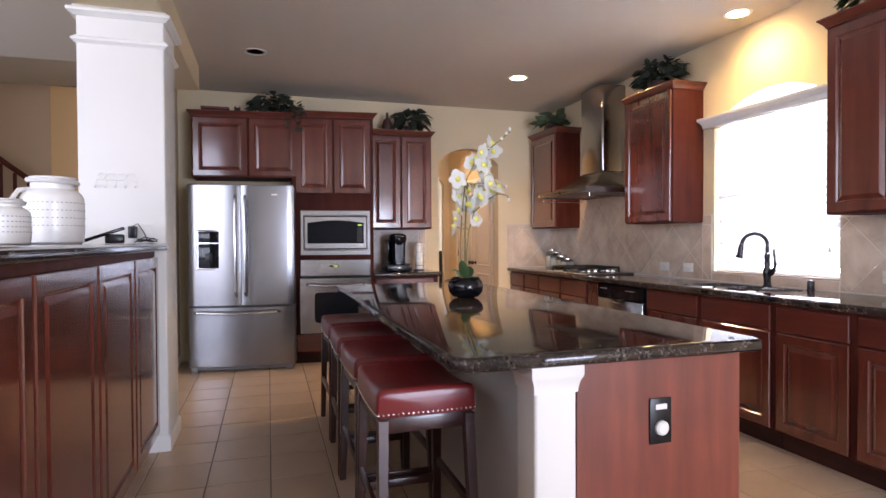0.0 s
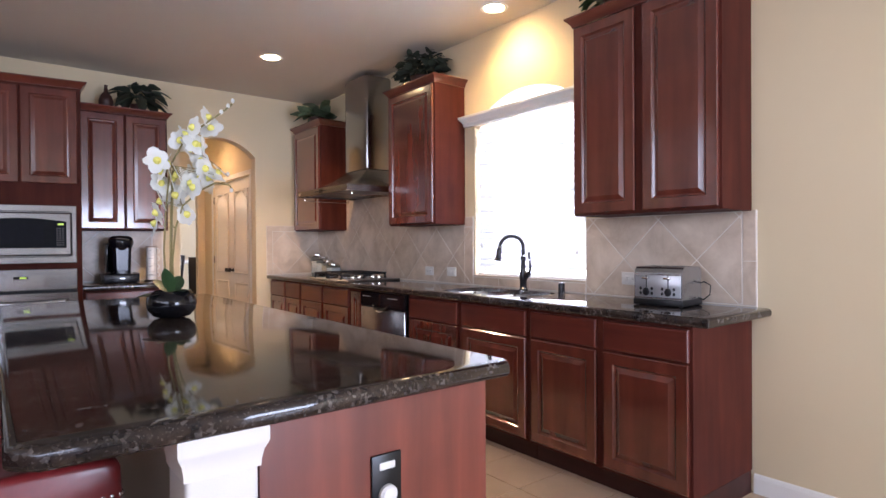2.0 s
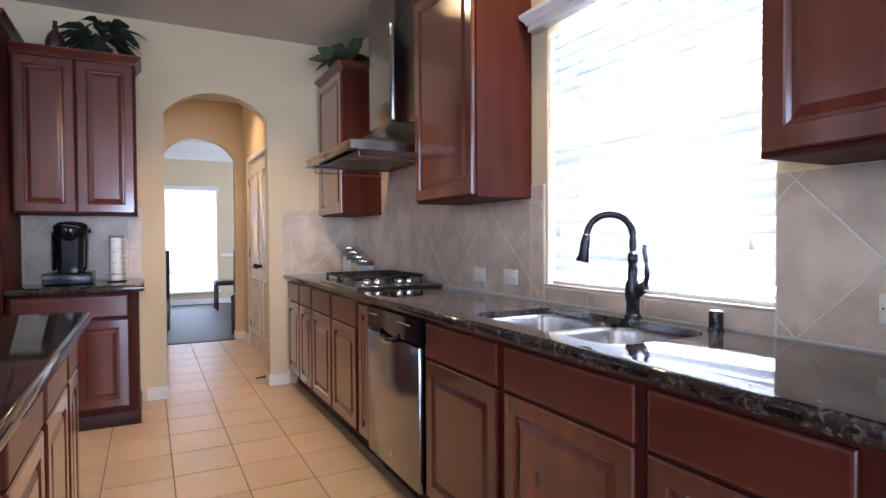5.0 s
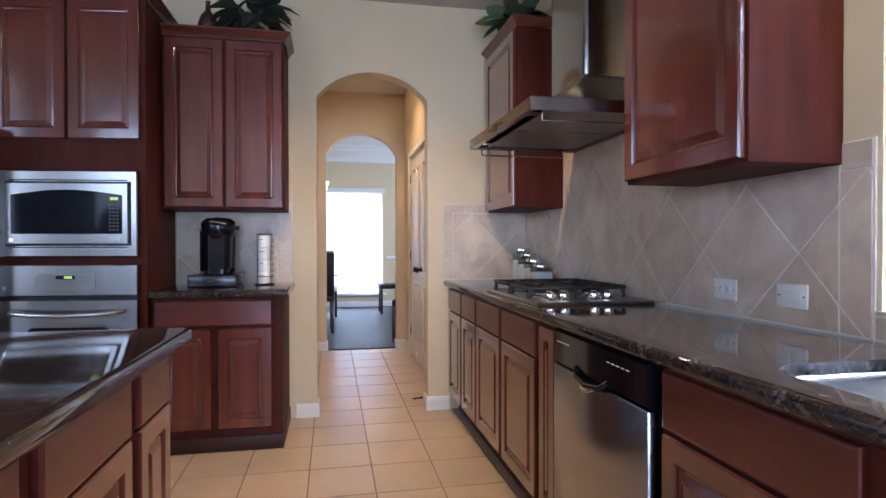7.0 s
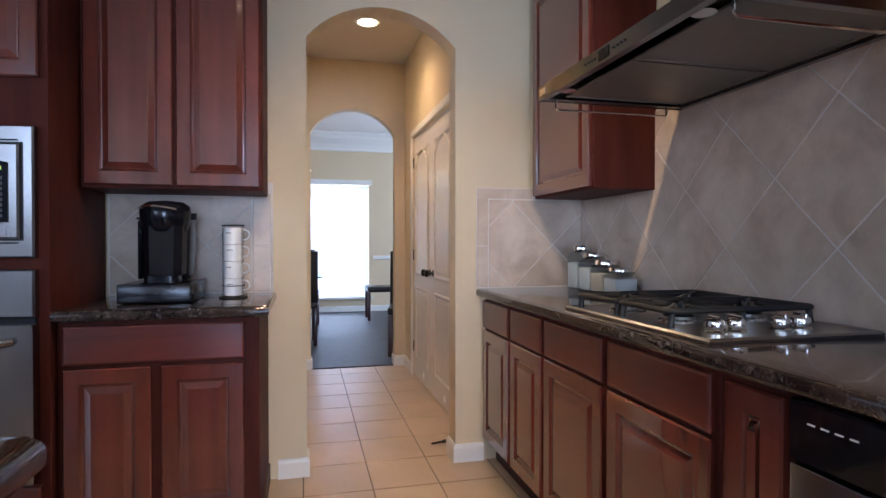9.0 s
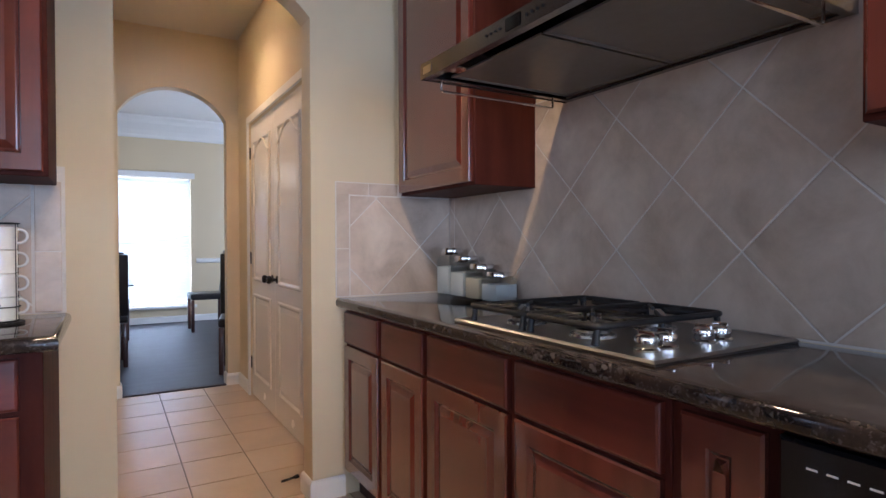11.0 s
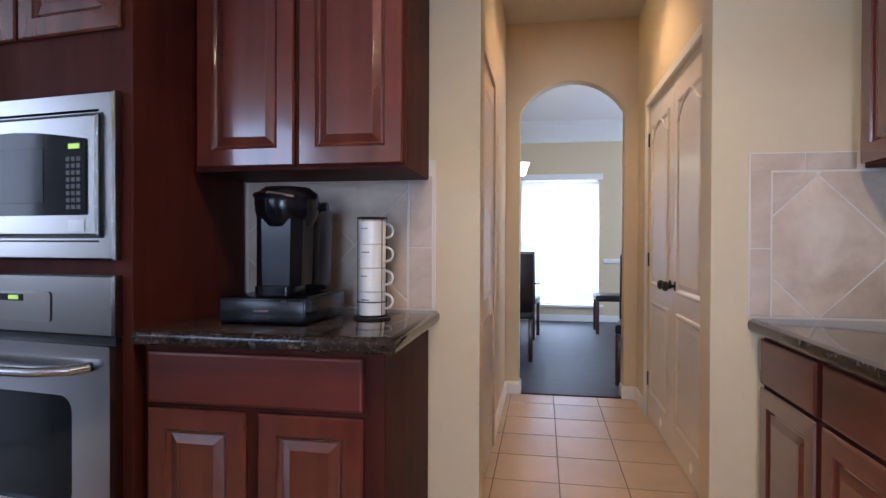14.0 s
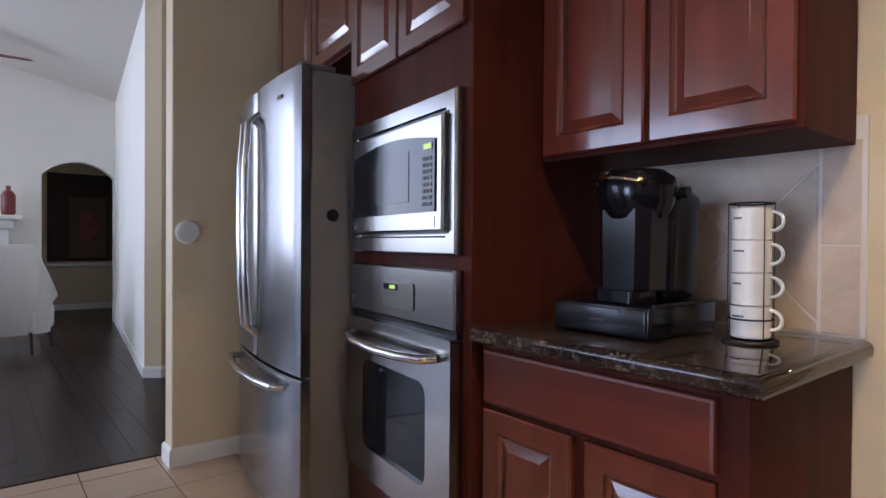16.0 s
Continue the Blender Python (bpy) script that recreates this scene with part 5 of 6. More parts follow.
for u, h, w in spots + [(u + rng.uniform(-0.03, 0.03), h + rng.uniform(-0.035, 0.035), w + rng.uniform(-0.05, 0.05)) for u, h, w in spots[::3]]:
    a = rng.uniform(0, 2 * math.pi)
    face = (-AW * rng.uniform(-0.2, 1) + R3 * rng.uniform(-1.2, 1.2) + Vector((0, 0, rng.uniform(-0.5, 0.4)))).normalized()
    side = face.orthogonal().normalized()
    other = face.cross(side)
    at = off(u, h, w)
    b = bmesh.new()
    for k in range(5):
        q = a + k * 2 * math.pi / 5
        d = side * math.cos(q) + other * math.sin(q) + face * 0.25
        sz = rng.uniform(0.046, 0.060)
        tang = d.cross(face).normalized()
        rows = []
        for i in range(5):
            t = i / 4
            wid = (0.022 if k % 2 else 0.030) * math.sin(math.pi * min(0.96, 0.1 + 0.85 * t)) ** 0.6
            p = at + d * sz * t - face * 0.012 * t * t
            rows.append([b.verts.new(p - tang * wid), b.verts.new(p + face * 0.003), b.verts.new(p + tang * wid)])
        for x, y in zip(rows, rows[1:]):
            b.faces.new((x[0], x[1], y[1], y[0]))
            b.faces.new((x[1], x[2], y[2], y[1]))
    fl = part("flower", b, PETAL, orc, smooth=1.2)
    part("flower_centre", lathe([(0.010, 0.003), (0.017, 0.008), (0.013, 0.018), (0.003, 0.026)], 9, m=Matrix.Translation(at) @ face.to_track_quat("Z", "Y").to_matrix().to_4x4()), YELLOW, fl)
    k = min((stem_a if h > 0.55 else stem_b), key=lambda p: (p - at).length)
    part("flower_stalk", tube([k, (k + at) / 2 + Vector((0, 0, -0.004)), at - face * 0.004], 0.0015, 5), STEM, orc)
for p in ((0.215, 0.925), (0.245, 0.955), (0.265, 0.98), (0.255, 0.565), (0.24, 0.64)):
    part("bud", lathe([(0.002, 0), (0.008, 0.006), (0.009, 0.014), (0.003, 0.022)], 8, m=Matrix.Translation(off(*p))), PETAL, orc)

# ---- coffee corner ----
drw = thing("coffee_pod_drawer", "black coffee pod drawer with a small silver mark", "drawer", pose(2.275, 7.472, C_TOP))
part("case", box(-0.135, 0.135, -0.155, 0.165, 0.004, 0.078, 0.004), MAKER, drw)
part("drawer_front", box(-0.130, 0.130, -0.162, -0.154, 0.010, 0.072, 0.003), plain("drawer_sheen", (0.010, 0.011, 0.016), 0.25, bump=0), drw)
part("pull_mark", box(-0.022, 0.022, -0.1645, -0.162, 0.038, 0.044, 0.001, 1), CHROME, drw)
part("wire_side", tube([(0.137, -0.14, 0.080), (0.137, 0.15, 0.080)], 0.004, 6), BLACKPLASTIC, drw)

cm = thing("coffee_maker", "black single-serve coffee maker with a silver rimmed lid", "coffee maker", pose(2.287, 7.485, C_TOP + 0.079) @ Matrix.Scale(1.05, 4))
part("body", box(-0.086, 0.086, -0.01, 0.145, 0.0, 0.27, 0.03, 4), MAKER, cm)
part("brew_chamber", sheet([(-0.078, -0.012), (-0.072, -0.075), (-0.045, -0.100), (0.045, -0.100), (0.072, -0.075), (0.078, -0.012)], [], flat(0.03), 0.19), MAKER, cm, smooth=0.6)
part("drip_tray", sheet(round_rect(-0.068, 0.068, -0.125, -0.012, 0.03), [], flat(0.002), 0.026), MAKER, cm, smooth=0.5)
for o in cm.children:  # the body narrows towards its foot
    for v in o.data.vertices:
        v.co.x *= 0.92 + 0.08 * min(1.0, v.co.z / 0.24)
part("head", lathe([(0.060, 0.185), (0.078, 0.20), (0.090, 0.235), (0.095, 0.272), (0.090, 0.298), (0.065, 0.316), (0.01, 0.322)], 28, m=pose(0.0, -0.025, 0)), MAKER, cm, smooth=1)
part("silver_rim", tube([(0.095 * math.cos(radians(a)), -0.025 + 0.095 * math.sin(radians(a)), 0.284 + 0.012 * math.sin(radians((a - 185) * 1.5))) for a in range(185, 306, 8)], 0.004, 8), CHROME, cm)
part("water_tank", box(-0.106, -0.088, -0.02, 0.14, 0.01, 0.245, 0.009, 2), BLACKGLOSS, cm)
part("tank_lid", box(-0.108, -0.0865, -0.025, 0.142, 0.246, 0.256, 0.004), BLACKPLASTIC, cm)
part("side_knob", tube([(0.085, 0.03, 0.262), (0.105, 0.03, 0.262)], 0.014, 14), BLACKPLASTIC, cm)

tree = thing("mug_stand", "black wire stand that holds a stack of mugs", "mug rack", pose(2.545, 7.52, C_TOP))
part("base_ring", lathe([(0.058, 0), (0.060, 0.004), (0.058, 0.008), (0.045, 0.008), (0.043, 0.004), (0.045, 0)], 26, cap=False), CASTIRON, tree)
for a in (35, 145, 215, 325):
    u, v = 0.048 * math.cos(radians(a)), 0.048 * math.sin(radians(a))
    part("upright", tube([(u, v, 0.004), (u, v, 0.318)], 0.0013, 6), CASTIRON, tree)
for z in (0.055, 0.318):
    part("hoop", lathe([(0.047, z - 0.002), (0.050, z), (0.047, z + 0.002), (0.045, z)], 24, cap=False), CASTIRON, tree)
for i in range(4):
    mug = thing("mug", "white stacking mug with a small dark caption", "mug", pose(2.545, 7.52, C_TOP + 0.012 + i * 0.074), "stacked mugs")
    part("cup", lathe([(0.038, 0), (0.0415, 0.003), (0.0418, 0.022), (0.0428, 0.0725), (0.0395, 0.0725), (0.038, 0.02), (0.0, 0.014)], 26, cap=False), CERAMIC, mug, smooth=0.8)
    part("handle", tube([(0.038 + 0.029 * math.sin(math.pi * k / 12) ** 0.7, 0, 0.043 + 0.022 * math.cos(math.pi * k / 12)) for k in range(13)], 0.0040, 8), CERAMIC, mug, smooth=1)
    b = bmesh.new()
    for k in range(5 - i % 2):
        a = radians(-122 + k * 8)
        merge(b, box(-0.0021, 0.0021, -0.0004, 0.0004, -0.002, 0.002), pose(0.0428 * math.cos(a), 0.0428 * math.sin(a), 0.050, 0, 0, math.degrees(a) + 90))
    part("caption_bars", b, BLACKPLASTIC, mug)

# ---- plants and jars on the cabinets ----
def bush(name, label, m, pot, spread, high, count, size, mat, seed, droop=0.3, trails=(), pale=0):
    r = random.Random(seed)
    c = thing(name, label, "potted plant", m)
    part("pot", lathe([(pot * 0.7, 0), (pot, 0.06), (pot * 1.08, 0.075), (pot * 0.9, 0.075), (pot * 0.85, 0.065)], 18), TERRA, c)
    b, p = bmesh.new(), bmesh.new()
    for i in range(count):
        a, e = r.uniform(0, 2 * math.pi), r.uniform(0.1, 1.0)
        rad = math.sqrt(r.random())
        at = Vector((spread[0] * rad * math.cos(a), spread[1] * rad * math.sin(a), 0.07 + high * e * (1 - 0.5 * rad * rad)))
        aim = Vector((math.cos(a) + r.uniform(-.6, .6), math.sin(a) + r.uniform(-.6, .6), r.uniform(-0.5, 0.7)))
        leaf_into(p if i < pale else b, at, aim, size * r.uniform(0.7, 1.3), size * r.uniform(0.45, 0.7), droop, 3, r.uniform(-0.8, 0.8))
    for path in trails:
        for k in range(len(path) - 1):
            q0, q1 = Vector(path[k]), Vector(path[k + 1])
            for j in range(5):
                at = q0.lerp(q1, j / 5) + Vector([r.uniform(-0.03, 0.03) for _ in range(3)])
                leaf_into(b, at, (r.uniform(-1, 1), r.uniform(-1, -0.1), r.uniform(-0.8, 0.3)), size * r.uniform(0.6, 1.0), size * 0.55, droop, 3, r.uniform(-0.8, 0.8))
    part("foliage", b, mat, c, smooth=1)
    if pale:
        part("variegated_leaves", p, LEAFPALE, c, smooth=1)
    for i in range(6):
        a = i * 1.05
        part("stalk", tube([(0, 0, 0.06), (spread[0] * 0.3 * math.cos(a), spread[1] * 0.3 * math.sin(a), 0.06 + high * 0.5)], 0.003, 5), LEAFDARK, c)
    return c


bush("ivy_plant", "dark green ivy trailing over the cabinet front", pose(1.0, 7.50, 2.496), 0.08, (0.24, 0.16), 0.24, 260, 0.085, LEAFDARK, 3, trails=(((0.15, -0.1, 0.1), (0.24, -0.30, 0.09), (0.22, -0.33, -0.04), (0.24, -0.33, -0.16)), ((0.2, -0.1, 0.1), (0.17, -0.30, 0.06), (0.15, -0.32, -0.08)), ((0.15, 0, 0.08), (0.32, -0.1, 0.06))))
bush("leafy_plant", "broad-leaved dark green artificial plant on the wall cabinet", pose(2.47, 7.62, 2.473), 0.07, (0.15, 0.10), 0.22, 34, 0.16, LEAFDARK, 5, 0.5)
bush("ivy_plant", "bushy dark green artificial ivy on the wall cabinet", pose(4.18, 5.50, 2.538), 0.09, (0.14, 0.21), 0.22, 260, 0.085, LEAFDARK, 9)
bush("striped_plant", "spiky green artificial plant with pale stripes on the cabinet", pose(4.16, 7.40, 2.538), 0.08, (0.08, 0.10), 0.14, 26, 0.19, LEAFPALE, 11, 0.15, pale=0)
bush("ivy_plant", "green artificial ivy on the tall wall cabinet", pose(4.16, 3.62, 2.538), 0.07, (0.12, 0.20), 0.13, 90, 0.08, LEAF, 13)
bo = thing("bottle_vase", "dark brown long-necked bottle vase on the wall cabinet", "vase", pose(2.205, 7.60, 2.473))
part("body", lathe([(0.035, 0), (0.055, 0.03), (0.06, 0.07), (0.045, 0.12), (0.018, 0.155), (0.013, 0.20), (0.016, 0.215), (0.010, 0.215), (0.0, 0.1)], 24, cap=False), TERRA, bo, smooth=1)
cr = thing("wooden_crate", "small reddish wooden box on the fridge cabinet", "box", pose(0.42, 7.53, 2.496))
part("body", box(-0.13, 0.13, -0.08, 0.08, 0, 0.10, 0.006), CHERRY, cr)
part("lid", box(-0.135, 0.135, -0.085, 0.085, 0.101, 0.118, 0.004), CHERRY_H, cr)
owl = thing("ornament", "small dark animal-shaped ornament on the fridge cabinet", "ornament", pose(0.63, 7.50, 2.496))
b = lathe([(0.025, 0), (0.035, 0.03), (0.028, 0.07), (0.032, 0.10), (0.02, 0.125), (0.003, 0.13)], 14)
for s in (-1, 1):
    lathe([(0.010, 0), (0.009, 0.015), (0.002, 0.03)], 8, b, pose(s * 0.022, 0, 0.115))
part("figure", b, CASTIRON, owl)

# ---- on and over the bar ----
def vase(x, y, k, kz, label):
    c = thing("white_vase", label, "vase", pose(x, y, 1.251), "vases on the bar")
    pr = [(0.096, 0), (0.108, 0.008), (0.111, 0.05)] + [(0.112 + (0.0006 if i % 2 else -0.0006), 0.06 + 0.0075 * i) for i in range(19)] + [(0.109, 0.218), (0.100, 0.237), (0.086, 0.250), (0.077, 0.256), (0.076, 0.30), (0.082, 0.312), (0.075, 0.312), (0.066, 0.27), (0.0, 0.2)]
    part("body", lathe([(r * k, z * kz) for r, z in pr], 40, cap=False), CERAMIC, c, smooth=0.8)
    b = bmesh.new()
    for z in (0.05, 0.085, 0.12, 0.155, 0.19):
        n = 44
        for i in range(n):
            a = 2 * math.pi * i / n
            r = 0.1128 * k if z > 0.06 else 0.1085 * k
            q = box(-0.004 * k, 0.004 * k, -0.0012, 0.0012, -0.0022, 0.0022)
            merge(b, q, pose(r * math.cos(a), r * math.sin(a), z * kz, 0, 0, math.degrees(a) + 90))
    part("incised_marks", b, plain("grey_mark" if k > 1 else "grey_mark_two", (0.42, 0.40, 0.36), 0.7), c)
    rr = 0.086 * k
    part("rope", tube([(rr * 1.0 * math.cos(a * 0.1 * math.pi - 2.6), rr * math.sin(a * 0.1 * math.pi - 2.6), (0.296 - 0.012 * (a / 10)) * kz) for a in range(14)] + [(-0.10 * k, -0.06 * k, 0.245 * kz), (-0.115 * k, -0.08 * k, 0.20 * kz)], 0.010 * k, 8), FABRIC, c)


vase(-0.01, 4.28, 1.10, 0.96, "large white textured vase with a rope handle on the bar")
vase(-0.02, 3.78, 0.82, 0.54, "smaller white textured vase on the bar")
ph = thing("phone_on_charger", "dark handset lying tilted on a charging stand on the bar", "phone", pose(0.09, 4.72, 1.251, 0, 0, 10))
part("handset", box(-0.10, 0.10, -0.06, 0.06, 0, 0.016, 0.005), BLACKGLOSS, ph, m=pose(0, 0, 0.040, 0, -20))
part("stand", box(0.0, 0.09, -0.035, 0.035, 0, 0.048, 0.008), BLACKPLASTIC, ph)
ad = thing("power_adapter", "black plug adapter in a wall socket on the column", "charger", pose(0.16, 5.048, 1.315))
part("body", box(-0.022, 0.022, -0.045, 0, -0.035, 0.035, 0.006), BLACKPLASTIC, ad)
part("cable", tube([(0.0, -0.03, 0.035), (0.03, -0.035, 0.05), (0.06, -0.03, 0.0), (0.08, -0.05, -0.04), (0.05, -0.1, -0.058), (0.13, -0.12, -0.035), (0.16, -0.2, -0.055), (0.10, -0.24, -0.045), (0.04, -0.18, -0.058), (0.08, -0.12, -0.03), (0.15, -0.14, -0.045), (0.14, -0.22, -0.058), (0.06, -0.22, -0.04)], 0.003, 6), BLACKPLASTIC, ad)
pl2 = thing("wall_plate", "white socket plate on the column", "outlet", pose(0.20, 5.049, 1.30))
part("plate", box(-0.06, 0.06, -0.005, 0, -0.058, 0.058, 0.003), PLATE, pl2)
hk = thing("key_hooks", "white wrought-iron key rack with scrolls and five hooks on the column", "hooks", pose(0.075, 5.046, 1.62))
part("bar", tube([(-0.11, -0.005, 0), (0.11, -0.005, 0)], 0.003, 6), WHITE, hk)
for i in range(5):
    x = -0.105 + i * 0.0525
    part("hook", tube([(x, -0.005, 0.004), (x, -0.006, -0.035), (x - 0.002, -0.014, -0.045), (x - 0.004, -0.024, -0.040), (x - 0.004, -0.027, -0.030)], 0.0028, 6), WHITE, hk)
for i, s in ((0, 1), (1, -1), (2, 1), (3, -1)):
    x = -0.08 + i * 0.053
    part("scroll", tube([(x + s * (0.024 - 0.0017 * k) * math.cos(k * 0.55), -0.005, 0.024 + (0.020 - 0.0014 * k) * math.sin(k * 0.55)) for k in range(-2, 10)], 0.0022, 6), WHITE, hk)
disc = thing("wall_disc", "round pale wall sensor beside the fridge", "sensor", pose(0.031, 6.965, 1.19, 0, 90))
part("cover", lathe([(0.062, 0), (0.060, 0.012), (0.052, 0.018), (0.004, 0.019)], 30), PLATE, disc)
stop = thing("door_stop", "small dark spring door stop lying on the tiles", "door stop", pose(3.60, 8.06, 0.003, 0, 0, 12))
part("spring", tube([(-0.05, 0, 0.008), (0.02, 0, 0.010)], 0.006, 8), BRONZE, stop)
part("rubber_tip", tube([(0.02, 0, 0.010), (0.04, 0, 0.011)], 0.010, 8), BLACKPLASTIC, stop)

# ---- dining room ----
def dining_chair(m):
    c = thing("dining_chair", "dark upholstered high-backed dining chair with black legs", "chair", m, "dining chairs")
    part("seat", box(-0.22, 0.22, -0.22, 0.22, 0.42, 0.50, 0.02, 3), DARKLEATHER, c, smooth=0.8)
    b = box(-0.22, 0.22, -0.025, 0.025, 0, 0.58, 0.012, 2)
    part("backrest", b, DARKLEATHER, c, m=pose(0, 0.215, 0.49, -6))
    for x in (-0.195, 0.195):
        for y in (-0.195, 0.195):
            part("leg", box(x - 0.02, x + 0.02, y - 0.02, y + 0.02, 0, 0.42, 0.004), ESPRESSO, c)
    return c


ch = dining_chair(pose(2.76, 11.62, 0, 0, 0, 182))
copy_thing(ch, pose(3.92, 10.78, 0, 0, 0, -12))
copy_thing(ch, pose(3.97, 13.55, 0, 0, 0, -90))
copy_thing(ch, pose(2.80, 12.95, 0, 0, 0, 172))
tb = thing("glass_dining_table", "glass-topped dining table on dark legs", "table", pose(2.15, 12.3, 0))
part("tabletop", sheet(round_rect(-0.9, 0.9, -0.55, 0.55, 0.08), [], flat(0.74), 0.014), glass("table_glass", (0.75, 0.85, 0.82)), tb)
for x in (-0.6, 0.55):
    part("leg", box(x - 0.05, x + 0.05, -0.35, 0.35, 0, 0.738, 0.01), ESPRESSO, tb)
# Added block: stands in for a bright patch of the dining window.
ca = thing("white_side_cabinet", "low white block in place of a bright patch of the dining window", "cabinet", pose(4.25, 12.0, 0))
part("body", box(-0.17, 0.3, -0.3, 0.3, 0, 0.80, 0.01), WHITE, ca)
part("top", box(-0.19, 0.32, -0.32, 0.32, 0.801, 0.825, 0.006), WHITE, ca)
cl = thing("chandelier", "dining chandelier with upward glass shades", "chandelier", pose(2.55, 12.4, 0))
part("rod", tube([(0, 0, 3.0), (0, 0, 1.9)], 0.01, 8), BRONZE, cl)
part("hub", lathe([(0.01, 1.80), (0.05, 1.84), (0.03, 1.92), (0.01, 1.98)], 16), BRONZE, cl)
for i in range(5):
    a = i * 2 * math.pi / 5
    u, v = math.cos(a), math.sin(a)
    part("arm", tube([(0, 0, 1.86), (0.12 * u, 0.12 * v, 1.82), (0.24 * u, 0.24 * v, 1.86), (0.28 * u, 0.28 * v, 1.94)], 0.008, 8), BRONZE, cl)
    part("shade", lathe([(0.030, 1.94), (0.058, 1.97), (0.068, 2.03), (0.098, 2.09), (0.094, 2.09), (0.063, 2.03), (0.050, 1.98)], 20, m=pose(0.28 * u, 0.28 * v, 0), cap=False), glow("shade_glow" if i == 0 else "shade_glow_more", (1.0, 0.86, 0.62), 2.6), cl)

# ---- living room ----
def armchair(m):
    c = thing("armchair", "white upholstered wing armchair on dark legs", "armchair", m)
    part("seat", box(-0.30, 0.30, -0.30, 0.28, 0.20, 0.47, 0.05, 3), FABRIC, c, smooth=1)
    b = bmesh.new()
    n, rows = 16, []
    for i in range(n + 1):
        a = math.pi * i / n
        x, y = 0.36 * math.cos(a), 0.05 + 0.30 * math.sin(a)
        top = 0.60 + 0.50 * min(1, 1.5 * math.sin(a) ** 1.2)
        nx, ny = math.cos(a), math.sin(a)
        rows.append([b.verts.new(p) for p in ((x * 0.92, y - 0.03, 0.20), (x * 0.86, y - 0.04, 0.5), (x * 0.92 + nx * 0.02, y + ny * 0.03, top - 0.02), (x + nx * 0.05, y + ny * 0.07, top), (x + nx * 0.07, y + ny * 0.09, top - 0.03), (x + nx * 0.02, y + ny * 0.04, 0.5), (x, y, 0.20))])
    for p, q in zip(rows, rows[1:]):
        for k in range(7):
            b.faces.new((p[k], q[k], q[(k + 1) % 7], p[(k + 1) % 7]))
    b.faces.new(rows[0])
    b.faces.new(rows[-1][::-1])
    part("backrest", b, FABRIC, c, smooth=1)
    for x in (-0.25, 0.25):
        for y in (-0.25, 0.25):
            part("leg", tube([(x, y, 0.22), (x * 1.08, y * 1.08, 0.0)], 0.02, 8, radii=[0.024, 0.016]), ESPRESSO, c)


armchair(pose(-4.2, 6.38, 0, 0, 0, -112))
armchair(pose(-3.55, 5.55, 0, 0, 0, 110))
fp = thing("fireplace_mantel", "white painted fireplace mantel on the living room wall", "fireplace", pose(-5.945, 5.45, 0))
part("body", box(0, 0.22, -0.95, 0.95, 0, 1.28, 0.008), WHITE, fp)
part("shelf", box(0, 0.36, -1.08, 1.08, 1.40, 1.45, 0.006), WHITE, fp)
part("shelf_moulding", box(0, 0.28, -1.0, 1.0, 1.281, 1.399, 0.02, 3), WHITE, fp)
part("firebox", box(0.221, 0.228, -0.5, 0.5, 0.02, 0.85), BLACKPLASTIC, fp)
rv = thing("red_vase", "dark red bottle vase on the mantel", "vase", pose(-5.72, 6.40, 1.451))
part("body", lathe([(0.06, 0), (0.075, 0.03), (0.075, 0.24), (0.05, 0.29), (0.025, 0.31), (0.025, 0.35), (0.03, 0.36)], 20), plain("vase_red", (0.18, 0.035, 0.03), 0.35), rv)
pic = thing("framed_painting", "dark framed painting with a pale reddish figure shape", "painting", pose(-8.015, 7.42, 0))
part("panel", box(0, 0.03, -0.46, 0.62, 0.80, 2.24, 0.01), plain("dark_canvas", (0.035, 0.018, 0.012), 0.6), pic)
part("painted_field", box(0.031, 0.034, -0.16, 0.36, 0.86, 1.86), plain("brown_field", (0.11, 0.07, 0.045), 0.7, 0, 0.5, 9.0), pic)
part("painted_shape", sheet([(0.10 + 0.13 * math.cos(a) * (1 + 0.3 * math.cos(3 * a)), 1.38 + 0.24 * math.sin(a)) for a in [2 * math.pi * i / 24 for i in range(24)]], [], along_y(-0.0 + 0.0345), 0.002), plain("red_shape", (0.22, 0.06, 0.045), 0.7, 0, 0.4, 12.0), pic)
ledge = structure("picture_ledge", box(-8.02, -7.93, 6.43, 8.3, 0.72, 0.76, 0.004), WHITE, "white painted picture ledge")
kite = thing("red_ceiling_fan", "dark red ceiling fan with pointed blades", "ceiling fan", pose(-4.8, 5.82, 3.10))
part("motor", lathe([(0.05, 0), (0.11, 0.04), (0.11, 0.12), (0.04, 0.16)], 20), BRONZE, kite)
part("rod", tube([(0, 0, 0.15), (0, 0, 0.40)], 0.012, 8), BRONZE, kite)
for i in range(5):
    q = sheet([(0.12, -0.03), (0.30, -0.07), (0.72, -0.06), (0.78, 0.0), (0.72, 0.06), (0.30, 0.07), (0.12, 0.03)], [], flat(0.06), 0.008)
    part("blade", q, bpy.data.materials["vase_red"], kite, m=pose(0, 0, 0, 24, 0, i * 72 + 90))
